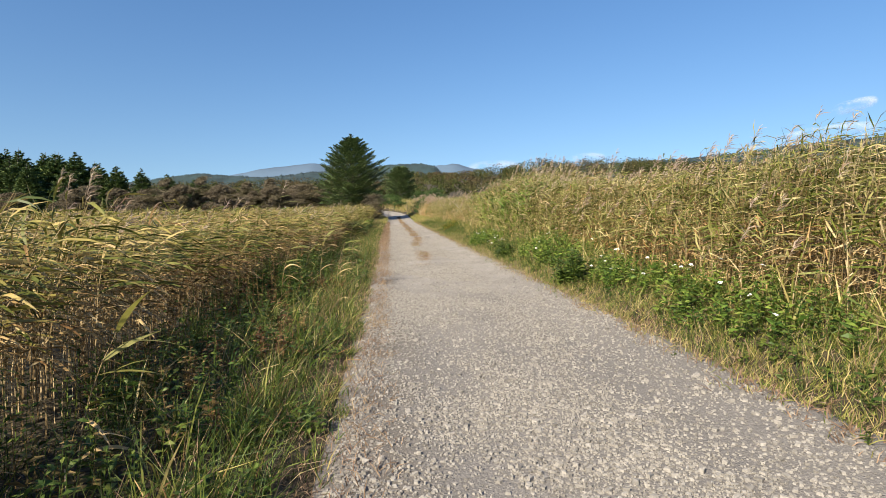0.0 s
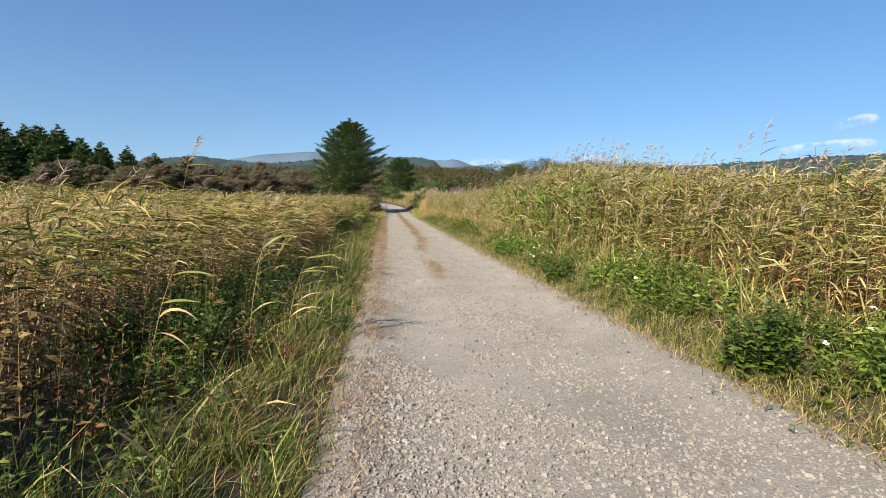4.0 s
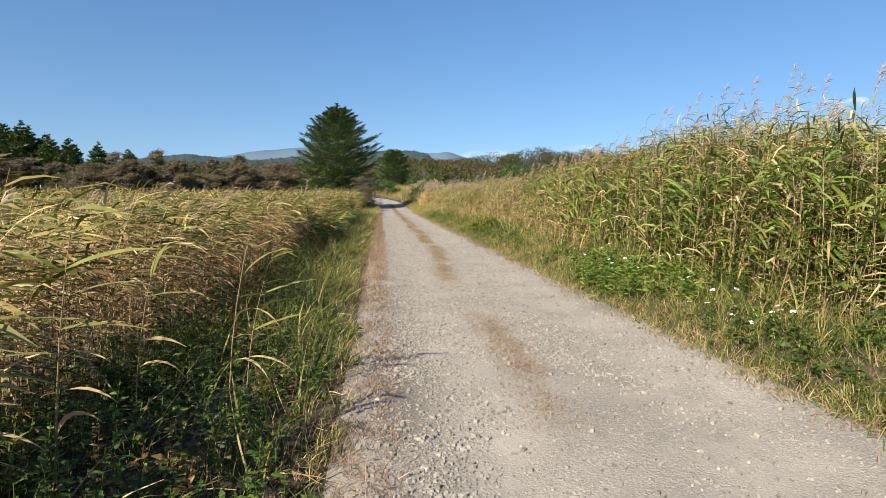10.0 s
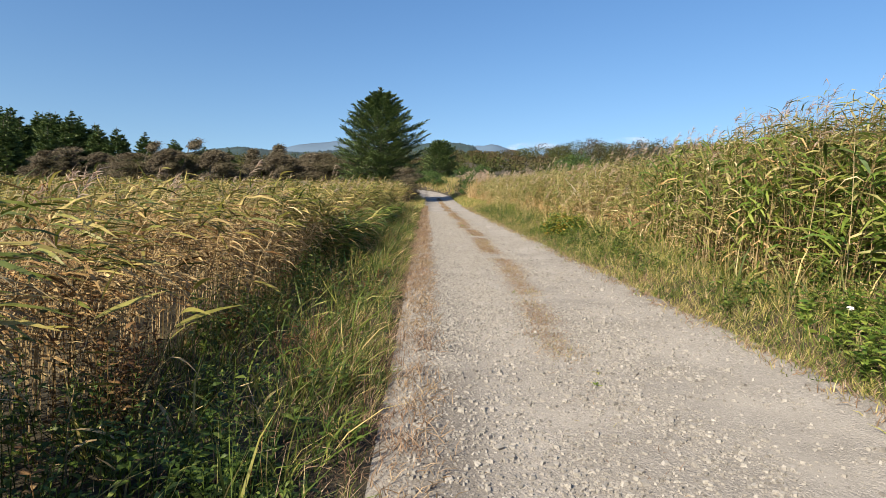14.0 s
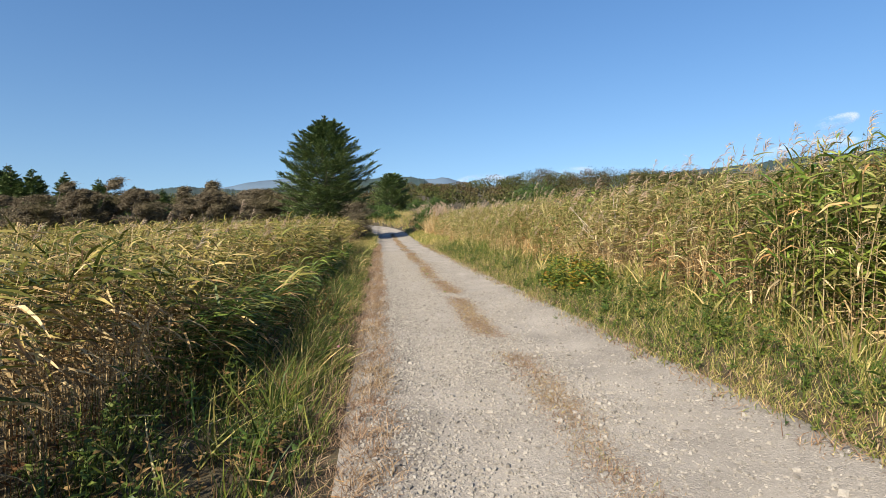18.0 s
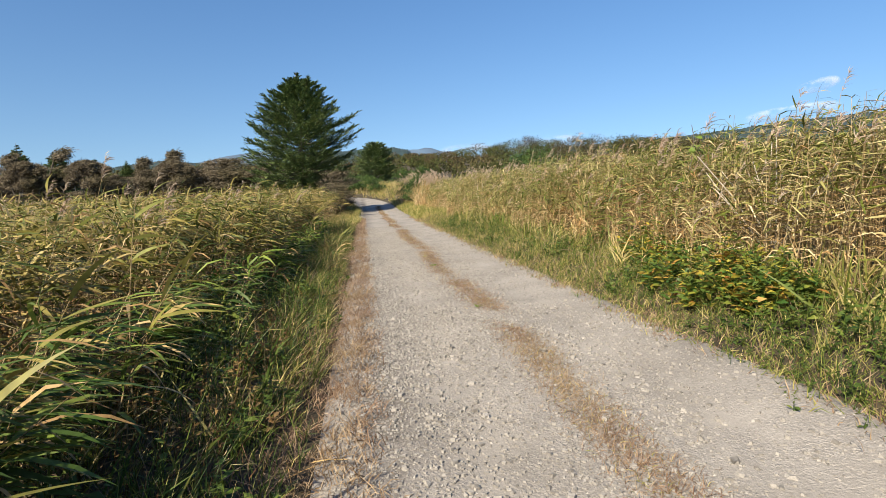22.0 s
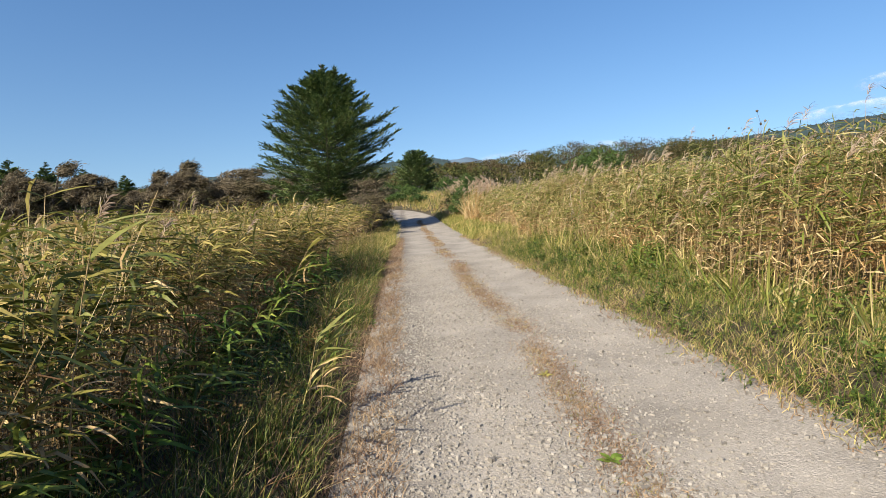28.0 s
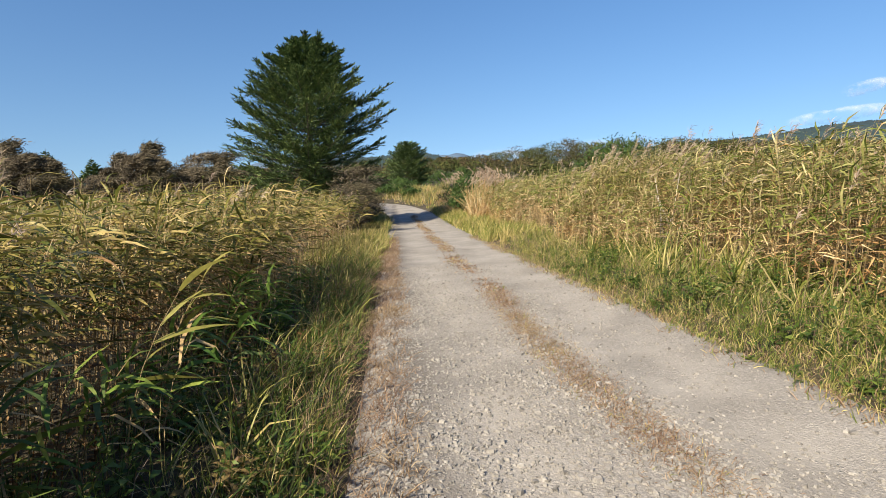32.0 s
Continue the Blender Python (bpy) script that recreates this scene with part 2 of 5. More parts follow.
def road_material():
    """Crushed stone: pebbles of mixed tone in relief, pale dust in the wheel tracks, darker blotches along the left
    edge.
    """
    m, n, l, b = material("crushed_gravel", 0.94)
    b.inputs["Specular IOR Level"].default_value = 0.2
    co = n.new("ShaderNodeTexCoord")
    sep = n.new("ShaderNodeSeparateXYZ")
    l.new(co.outputs["Object"], sep.inputs[0])
    big = noise_tex(n, l, 0.9, 5.0)
    tone = ramp(n, [(0.3, (0.240, 0.220, 0.202)), (0.5, (0.305, 0.281, 0.260)), (0.72, (0.365, 0.337, 0.313))])
    l.new(big.outputs[0], tone.inputs[0])
    # the first stretch is laid with fresher, greyer stone
    fresh = n.new("ShaderNodeMapRange")
    fresh.inputs[1].default_value, fresh.inputs[2].default_value, fresh.inputs[3].default_value, fresh.inputs[4].default_value = 5.0, 12.0, 1.0, 0.0
    l.new(sep.outputs[1], fresh.inputs[0])
    ground = mix(n, l, fresh.outputs[0], tone.outputs[0], (0.208, 0.194, 0.187))
    # warp the cells so that the stones are angular and uneven
    warp = noise_tex(n, l, 38.0, 2.0)
    shift = n.new("ShaderNodeVectorMath")
    shift.operation = "MULTIPLY_ADD"
    l.new(warp.outputs["Color"], shift.inputs[0])
    shift.inputs[1].default_value = (0.022, 0.022, 0.0)
    l.new(co.outputs["Object"], shift.inputs[2])
    cells = []
    for scale in (58.0, 120.0):
        v = n.new("ShaderNodeTexVoronoi")
        v.inputs["Scale"].default_value = scale
        l.new(shift.outputs[0], v.inputs["Vector"])
        cells.append(v)
    tones = []
    for v, lo, hi in ((cells[0], 0.70, 1.15), (cells[1], 0.78, 1.12)):
        bw = n.new("ShaderNodeRGBToBW")
        l.new(v.outputs["Color"], bw.inputs[0])
        p = ramp(n, [(0.2, (lo, lo * 0.985, lo * 0.97)), (0.5, (0.97, 0.965, 0.955)), (0.8, (hi, hi * 0.99, hi * 0.98))])
        l.new(bw.outputs[0], p.inputs[0])
        # painted crevice shade: cells lighter at the middle, darker at the rim
        gap_shade = ramp(n, [(0.0, (1.06, 1.06, 1.06)), (0.55, (1.0, 1.0, 1.0)), (0.85, (0.84, 0.83, 0.82))])
        l.new(v.outputs["Distance"], gap_shade.inputs[0])
        tones.append(mix(n, l, 1.0, p.outputs[0], gap_shade.outputs[0], "MULTIPLY"))
    stones = mix(n, l, 0.5, tones[0], tones[1])
    # bare fines in the wheel tracks, loose stones beside them
    wig = noise_tex(n, l, 0.35, 3.0)
    ad = n.new("ShaderNodeMath")
    ad.operation = "MULTIPLY_ADD"
    l.new(wig.outputs[0], ad.inputs[0])
    ad.inputs[1].default_value = 0.9
    l.new(sep.outputs[0], ad.inputs[2])
    tr = ramp(n, [(0.0, (0.05, 0.05, 0.05)), (0.16, (0.1, 0.1, 0.1)), (0.28, (0.75, 0.75, 0.75)), (0.40, (0.15, 0.15, 0.15)), (0.54, (0.15, 0.15, 0.15)), (0.68, (0.85, 0.85, 0.85)), (0.9, (0.15, 0.15, 0.15))])
    mp = n.new("ShaderNodeMapRange")
    mp.inputs[1].default_value, mp.inputs[2].default_value = 0.1, 3.6
    l.new(ad.outputs[0], mp.inputs[0])
    l.new(mp.outputs[0], tr.inputs[0])
    patchy = noise_tex(n, l, 2.2, 4.0, 0.65)
    pr = ramp(n, [(0.40, (0, 0, 0)), (0.62, (1, 1, 1))])
    l.new(patchy.outputs[0], pr.inputs[0])
    dust = mix(n, l, 1.0, tr.outputs[0], pr.outputs[0], "MULTIPLY")
    dust = mix(n, l, fresh.outputs[0], dust, (0.08, 0.08, 0.08))
    texture = mix(n, l, dust, stones, (1.06, 1.045, 1.02))
    c = mix(n, l, 1.0, ground, texture, "MULTIPLY")
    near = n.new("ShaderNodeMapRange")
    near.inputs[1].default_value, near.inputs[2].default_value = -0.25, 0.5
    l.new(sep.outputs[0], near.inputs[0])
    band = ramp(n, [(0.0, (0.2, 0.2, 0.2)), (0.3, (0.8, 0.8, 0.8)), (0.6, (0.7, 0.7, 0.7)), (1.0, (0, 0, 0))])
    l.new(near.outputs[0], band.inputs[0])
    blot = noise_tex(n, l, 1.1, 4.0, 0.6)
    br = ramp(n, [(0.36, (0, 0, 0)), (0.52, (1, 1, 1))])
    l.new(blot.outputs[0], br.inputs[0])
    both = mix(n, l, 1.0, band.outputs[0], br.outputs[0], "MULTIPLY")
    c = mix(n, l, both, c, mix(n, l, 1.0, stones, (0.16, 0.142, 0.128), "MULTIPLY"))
    fine = noise_tex(n, l, 160.0, 3.0, 0.75)
    fr = ramp(n, [(0.3, (0.80, 0.79, 0.78)), (0.7, (1.14, 1.14, 1.13))])
    l.new(fine.outputs[0], fr.inputs[0])
    c = mix(n, l, 1.0, c, fr.outputs[0], "MULTIPLY")
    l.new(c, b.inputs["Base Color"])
    # relief: each cell a stone, lower where dust covers it
    bare = n.new("ShaderNodeMath")
    bare.operation = "MULTIPLY_ADD"
    l.new(dust, bare.inputs[0])
    bare.inputs[1].default_value, bare.inputs[2].default_value = -0.8, 1.0
    last = None
    for v, dist, strength in ((cells[0], 0.013, 1.0), (cells[1], 0.006, 0.8)):
        up = n.new("ShaderNodeMath")
        up.operation = "MULTIPLY_ADD"
        l.new(v.outputs["Distance"], up.inputs[0])
        up.inputs[1].default_value, up.inputs[2].default_value = -0.8, 0.8
        bw = n.new("ShaderNodeRGBToBW")
        l.new(v.outputs["Color"], bw.inputs[0])
        tall = n.new("ShaderNodeMath")
        tall.operation = "MULTIPLY"
        l.new(up.outputs[0], tall.inputs[0])
        l.new(bw.outputs[0], tall.inputs[1])
        bp = n.new("ShaderNodeBump")
        bp.inputs["Distance"].default_value = dist
        k = n.new("ShaderNodeMath")
        k.operation = "MULTIPLY"
        l.new(bare.outputs[0], k.inputs[0])
        k.inputs[1].default_value = strength
        l.new(k.outputs[0], bp.inputs["Strength"])
        l.new(tall.outputs[0], bp.inputs["Height"])
        if last:
            l.new(last.outputs[0], bp.inputs["Normal"])
        last = bp
    l.new(last.outputs[0], b.inputs["Normal"])
    return m


def stone_material():
    m, n, l, b = material("broken_stone", 0.85)
    g = n.new("ShaderNodeNewGeometry")
    r = ramp(n, [(0.0, (0.16, 0.145, 0.132)), (0.3, (0.255, 0.234, 0.213)), (0.85, (0.305, 0.280, 0.257)), (1.0, (0.35, 0.323, 0.297))])
    l.new(g.outputs["Random Per Island"], r.inputs[0])
    f = noise_tex(n, l, 70.0, 4.0)
    v = ramp(n, [(0.3, (0.75, 0.75, 0.74)), (0.7, (1.12, 1.12, 1.12))])
    l.new(f.outputs[0], v.inputs[0])
    c = mix(n, l, 1.0, r.outputs[0], v.outputs[0], "MULTIPLY")
    l.new(c, b.inputs["Base Color"])
    return m


def plain(name, color, rough=0.8, vary=0.25, scale=6.0):
    m, n, l, b = material(name, rough)
    t = noise_tex(n, l, scale, 5.0)
    lo = tuple(c * (1 - vary) for c in color)
    hi = tuple(c * (1 + vary) for c in color)
    r = ramp(n, [(0.3, lo), (0.7, hi)])
    l.new(t.outputs[0], r.inputs[0])
    l.new(r.outputs[0], b.inputs["Base Color"])
    return m


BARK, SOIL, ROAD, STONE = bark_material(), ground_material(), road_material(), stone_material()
BLEACHED = plain("bleached_stalk", (0.52, 0.45, 0.38), 0.8, 0.2, 12)
PETAL = plain("white_petals", (0.78, 0.78, 0.74), 0.7, 0.1, 40)
PINK = plain("pink_petals", (0.55, 0.22, 0.32), 0.7, 0.2, 60)
FOREST = plain("far_forest", (0.018, 0.037, 0.042), 0.95, 0.4, 0.03)
# pale blue base colour carries the distance haze of the mountains
BLUE_HILL = plain("haze_tinted_far_mountain", (0.078, 0.124, 0.185), 1.0, 0.12, 0.004)


def cloud_material():
    """White vapour with soft, torn edges."""
    m, n, l, b = material("white_cloud", 1.0)
    b.inputs["Base Color"].default_value = (0.52, 0.49, 0.50, 1)
    b.inputs["Specular IOR Level"].default_value = 0.0
    co, away = n.new("ShaderNodeTexCoord"), n.new("ShaderNodeVectorMath")
    away.operation = "DISTANCE"
    away.inputs[1].default_value = (0.5, 0.5, 0.5)
    l.new(co.outputs["Generated"], away.inputs[0])
    fall = ramp(n, [(0.15, (0.75, 0.75, 0.75)), (0.5, (0, 0, 0))])
    l.new(away.outputs["Value"], fall.inputs[0])
    puff = noise_tex(n, l, 3.6, 7.0, 0.62, "Object")
    puff.inputs["Scale"].default_value = 0.011
    soft_edge = ramp(n, [(0.40, (0, 0, 0)), (0.66, (1, 1, 1))])
    l.new(puff.outputs[0], soft_edge.inputs[0])
    body = mix(n, l, 1.0, fall.outputs[0], soft_edge.outputs[0], "MULTIPLY")
    thin, blend = n.new("ShaderNodeBsdfTransparent"), n.new("ShaderNodeMixShader")
    l.new(body, blend.inputs[0])
    l.new(thin.outputs[0], blend.inputs[1])
    l.new(b.outputs[0], blend.inputs[2])
    l.new(blend.outputs[0], n["Material Output"].inputs[0])
    return m


CLOUD = cloud_material()

# ---- mesh tools ----
rng = np.random.default_rng(7)
UP = np.array([0.0, 0.0, 1.0])


def unit(v):
    return v / np.maximum(np.linalg.norm(v, axis=-1, keepdims=True), 1e-9)


class Heap:
    """Collects many small pieces and joins them into one mesh."""

    def __init__(self):
        self.v, self.f, self.m, self.n = [], [], [], 0

    def add(self, verts, faces, mat):
        """verts (N, V, 3), one pattern of quads or triangles for all."""
        count, per = verts.shape[0], verts.shape[1]
        if count == 0:
            return
        f = np.asarray(faces)
        idx = (np.arange(count)[:, None, None] * per + f[None]) + self.n
        self.v.append(verts.reshape(-1, 3))
        self.f.append(idx.reshape(-1, f.shape[1]))
        mats = np.broadcast_to(np.asarray(mat), (count,))
        self.m.append(np.repeat(mats, len(f)))
        self.n += count * per

    def blades(self, p, d, length, width, k, droop, wind, mat, prof, roll=0.5):
        """Ribbons from p along d that bend down and with the wind."""
        n = len(p)
        if n == 0:
            return
        d = unit(d)
        pos = p.astype(float).copy()
        step = (np.broadcast_to(length, (n,)) / k)[:, None]
        w = np.broadcast_to(width, (n,))[:, None] * 0.5
        side0 = unit(np.cross(d, UP) + rng.normal(0, roll, (n, 3)))
        droop = np.broadcast_to(droop, (n,))[:, None]
        out = np.empty((n, 2 * (k + 1), 3))
        for i in range(k + 1):
            side = unit(side0 - d * np.sum(side0 * d, axis=1, keepdims=True))
            out[:, 2 * i] = pos - side * w * prof[i]
            out[:, 2 * i + 1] = pos + side * w * prof[i]
            pos = pos + d * step
            d = unit(d + (np.asarray(wind) - UP * droop) / k)
        q = [(2 * i, 2 * i + 1, 2 * i + 3, 2 * i + 2) for i in range(k)]
        self.add(out, q, mat)

    def tubes(self, line, radius, mat, sides=3):
        """line (N, M, 3), radius (N, M)."""
        n, m = line.shape[:2]
        if n == 0:
            return
        t = unit(line[:, -1] - line[:, 0])
        ref = np.where(np.abs(t[:, 2:3]) > 0.9, np.array([[1.0, 0, 0]]), UP[None])
        a = unit(np.cross(t, ref))
        b = np.cross(t, a)
        ring = []
        for s in range(sides):
            g = 2 * math.pi * s / sides
            ring.append(line + (a * math.cos(g) + b * math.sin(g))[:, None] * radius[..., None])
        v = np.stack(ring, 2).reshape(n, m * sides, 3)
        q = [(i * sides + s, i * sides + (s + 1) % sides, (i + 1) * sides + (s + 1) % sides, (i + 1) * sides + s) for i in range(m - 1) for s in range(sides)]
        self.add(v, q, mat)

    def mesh(self, name, mats, smooth=False):
        me = bpy.data.meshes.new(name)
        v = np.concatenate(self.v)
        sizes = np.concatenate([np.full(len(f), f.shape[1]) for f in self.f])
        loops = np.concatenate([f.reshape(-1) for f in self.f])
        me.vertices.add(len(v))
        me.vertices.foreach_set("co", v.astype(np.float32).ravel())
        me.loops.add(len(loops))
        me.loops.foreach_set("vertex_index", loops.astype(np.int32))
        me.polygons.add(len(sizes))
        me.polygons.foreach_set("loop_start", (np.cumsum(sizes) - sizes).astype(np.int32))
        me.polygons.foreach_set("material_index", np.concatenate(self.m).astype(np.int32))
        me.polygons.foreach_set("use_smooth", np.full(len(sizes), smooth))
        for m in mats:
            me.materials.append(m)
        me.update(calc_edges=True)
        return me


def part(name, me, parent, label=""):
    ob = new(name, me)
    ob.parent = parent
    return tagged(ob, label)


def holder(name, x, y, z, label, category, group="", kind=""):
    e = new(name)
    e.matrix_basis = pose(x, y, z)
    return tagged(e, label, category, group, kind)


def wave(x, y, s=1.0, seed=0):
    """A soft, uneven field between about -1 and 1."""
    a = np.sin(x * 0.9 * s + 1.3 * seed + 1.7 * np.sin(y * 0.37 * s + seed)) + np.sin(y * 0.61 * s + 2.1 * seed + np.sin(x * 0.53 * s)) + 0.6 * np.sin((x + y) * 1.7 * s + seed)
    return a / 2.6


# ---- the lie of the land ----
def rise(y):
    a = np.clip(y - 58.0, 0, 60.0)
    return 0.0007 * a * a + 0.02 * np.clip(y - 118.0, 0, 60)


def road_mid(y):
    a, b = np.clip(y - 78.0, 0, 40), np.clip(y - 92.0, 0, 40)
    return 1.42 - 0.006 * a * a - 0.03 * b * b


LEFT, RIGHT = -1.62, 1.63


def bed(u):
    """Height of the gravel across the track: two ruts, falling edges, a slight tilt."""
    return 0.012 - 0.022 * np.exp(-((u + 0.75) / 0.3) ** 2) - 0.022 * np.exp(-((u - 0.8) / 0.3) ** 2) - 0.10 * np.clip((np.abs(u) - 1.5) / 0.35, 0, 1) ** 1.5 + 0.035 * np.clip(u, -2, 2)


def land(x, y):
    x, y = np.asarray(x, float), np.asarray(y, float)
    u = x - road_mid(y)
    z = rise(y)
    z = z - 0.05 - 0.10 * np.clip(-u - 2.6, 0, 3) + 0.035 * np.clip(u, -2, 2) + 0.32 * np.clip(u - 1.66, 0, 0.7) + 0.08 * np.clip(u - 2.36, 0, 1.2)
    z = z + 0.05 * wave(x, y, 0.7, 3) * np.clip(np.abs(u) - 1.9, 0, 1)
    far = np.clip(y - 150, 0, 170)
    hill = 14.0 * (far / 170) ** 1.2 * np.clip((x + 60) / 80, 0.35, 1.0)
    return z + hill


def ground_sheet():
    xs = np.concatenate([-np.geomspace(4500, 14, 26), np.linspace(-12, -3, 12), np.linspace(-2.4, 7.4, 40), np.linspace(8, 14, 7), np.geomspace(16, 4500, 26)])
    ys = np.concatenate([-np.geomspace(4500, 12, 16), np.linspace(-8, 120, 200), np.geomspace(122, 4500, 50)])
    gx, gy = np.meshgrid(xs, ys)
    gz = land(gx, gy)
    h = Heap()
    nx, ny = len(xs), len(ys)
    i = np.arange(ny - 1)[:, None] * nx + np.arange(nx - 1)[None]
    q = np.stack([i, i + 1, i + nx + 1, i + nx], -1).reshape(-1, 4)
    h.add(np.stack([gx, gy, gz], -1).reshape(1, -1, 3), q, 0)
    tagged(new("ground", h.mesh("ground", [SOIL], True)), "brown soil and dead litter under reeds and grass", "ground", kind="structure")


def road_sheet():
    us = np.linspace(LEFT - 0.25, RIGHT + 0.25, 36)
    ys = np.concatenate([np.linspace(-12, 60, 300), np.linspace(60.5, 150, 90)])
    gu, gy = np.meshgrid(us, ys)
    gx = gu + road_mid(gy)
    gz = rise(gy) + bed(gu)
    h = Heap()
    nx, ny = len(us), len(ys)
    i = np.arange(ny - 1)[:, None] * nx + np.arange(nx - 1)[None]
    q = np.stack([i, i + 1, i + nx + 1, i + nx], -1).reshape(-1, 4)
    h.add(np.stack([gx, gy, gz], -1).reshape(1, -1, 3), q, 0)
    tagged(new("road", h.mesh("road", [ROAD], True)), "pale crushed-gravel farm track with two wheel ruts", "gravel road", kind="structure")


ground_sheet()
road_sheet()

# ---- far hills and clouds ----


def ridge(name, dist, table, mat, label, deep, rough, trees=0.0, base=-30.0, lo=-1.6, hi=1.6):
    """A range of hills across the view; the table gives slope up from the eye by direction, trees the height of the tops."""
    r = np.random.default_rng(int(dist))
    us = np.linspace(lo, hi, 2600 if trees else 260)
    top = np.interp(us, [a for a, _ in table], [b for _, b in table]) * (dist + deep)
    top = top * (1 + rough * (0.5 * np.sin(us * 31 + dist) + 0.3 * np.sin(us * 83 + 1) + 0.2 * np.sin(us * 190 + 2)))
    spikes = trees * (0.5 * r.uniform(0, 1, len(us)) + 0.5 * np.clip(np.sin(us * 240 + 3 * np.sin(us * 37)), 0, 1) * r.uniform(0, 1, len(us)))
    rows = []
    for k, (f, b) in enumerate([(0.0, 0.0), (0.35, 0.25), (0.7, 0.6), (0.92, 0.85), (1.0, 1.0), (0.6, 1.6), (0.0, 2.4)]):
        y = dist + deep * b + deep * 0.12 * np.sin(us * 17 + k)
        x = us * y
        z = base + (top - base) * f * (1 + 0.03 * np.sin(us * 57 + 3 * k) * (f < 1)) + (spikes if f == 1.0 else 0)
        rows.append(np.stack([x, y, z], -1))
    v = np.concatenate(rows)[None]
    n = len(us)
    i = np.arange(len(rows) - 1)[:, None] * n + np.arange(n - 1)[None]
    q = np.stack([i, i + 1, i + n + 1, i + n], -1).reshape(-1, 4)
    h = Heap()
    h.add(v, q, 0)
    tagged(new(name, h.mesh(name, [mat], True)), label, "hill", kind="structure")


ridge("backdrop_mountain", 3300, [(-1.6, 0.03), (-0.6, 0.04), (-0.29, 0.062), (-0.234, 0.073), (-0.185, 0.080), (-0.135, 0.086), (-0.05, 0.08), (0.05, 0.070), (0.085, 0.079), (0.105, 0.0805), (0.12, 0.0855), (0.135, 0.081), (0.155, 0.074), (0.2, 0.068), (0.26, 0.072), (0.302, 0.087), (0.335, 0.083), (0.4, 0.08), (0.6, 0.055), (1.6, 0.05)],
      BLUE_HILL, "mountain range on the horizon, its haze painted in as blue", 500, 0.022)
ridge("backdrop_hill", 1300, [(-1.6, 0.045), (-0.5, 0.050), (-0.44, 0.053), (-0.37, 0.062), (-0.33, 0.0655), (-0.29, 0.062), (-0.22, 0.060), (-0.135, 0.070), (-0.05, 0.076), (0.0, 0.079), (0.06, 0.081), (0.085, 0.076), (0.1, 0.064), (0.2, 0.064), (0.35, 0.075), (0.5, 0.086), (0.59, 0.095), (0.64, 0.099), (0.74, 0.106), (0.82, 0.117), (0.9, 0.127), (1.0, 0.138), (1.6, 0.15)],
      FOREST, "dark green forested ridge behind the fields", 300, 0.004, 7.0)


def cloud(x, y, z, w, hgt, tilt=0.0):
    """A bulging bank of vapour kilometres away."""
    us, vs = np.linspace(-1, 1, 25), np.linspace(-1, 1, 13)
    gu, gv = np.meshgrid(us, vs)
    gy = -0.25 * w * (1 - gu * gu) * (1 - gv * gv)
    i = np.arange(12)[:, None] * 25 + np.arange(24)[None]
    q = np.stack([i, i + 1, i + 26, i + 25], -1).reshape(-1, 4)
    h = Heap()
    h.add(np.stack([gu * w, gy, gv * hgt], -1).reshape(1, -1, 3), q, 0)
    ob = new("backdrop_cloud", h.mesh("backdrop_cloud", [CLOUD], True))
    ob.matrix_basis = pose(x, y, z, 0, tilt, -math.degrees(math.atan2(x, y)))
    ob.visible_shadow = False
    tagged(ob, "small white fair-weather cloud low over the hills", "cloud", "clouds on the horizon", "structure")


cloud(860, 4300, 305, 280, 90)
cloud(1620, 4300, 395, 160, 55)
cloud(3950, 4300, 830, 190, 70, -12)
cloud(3700, 4300, 600, 420, 75, -5)

# ---- trees ----


def limb_line(base, az, length, rise0, curl, k=5):
    """Centre lines of limbs that leave base, sag and turn up at the tip."""
    n = len(az)
    t = np.linspace(0, 1, k)
    out = np.empty((n, k, 3))
    r = length[:, None] * t
    out[..., 0] = base[:, 0:1] + np.cos(az)[:, None] * r
    out[..., 1] = base[:, 1:2] + np.sin(az)[:, None] * r
    out[..., 2] = base[:, 2:3] + rise0[:, None] * r + curl[:, None] * length[:, None] * (t ** 2.4)
    return out


def along(line, t):
    """Points and directions on each line at t (N, J) in 0..1."""
    n, m = line.shape[:2]
    s = np.clip(t, 0, 0.9999) * (m - 1)
    i = s.astype(int)
    f = (s - i)[..., None]
    a = np.take_along_axis(line, i[..., None], 1)
    b = np.take_along_axis(line, (i + 1)[..., None], 1)
    return a + (b - a) * f, unit(b - a)


def tree(name, meshes, x, y, z, label, category, group="", turn=0.0, scale=1.0):
    e = holder(name, x, y, z, label, category, group)
    e.matrix_basis = pose(x, y, z, 0, 0, turn)
    e.scale = (scale, scale, scale)
    part("trunk", meshes[0], e, "grey-brown bark")
    part("crown", meshes[1], e)
    return e


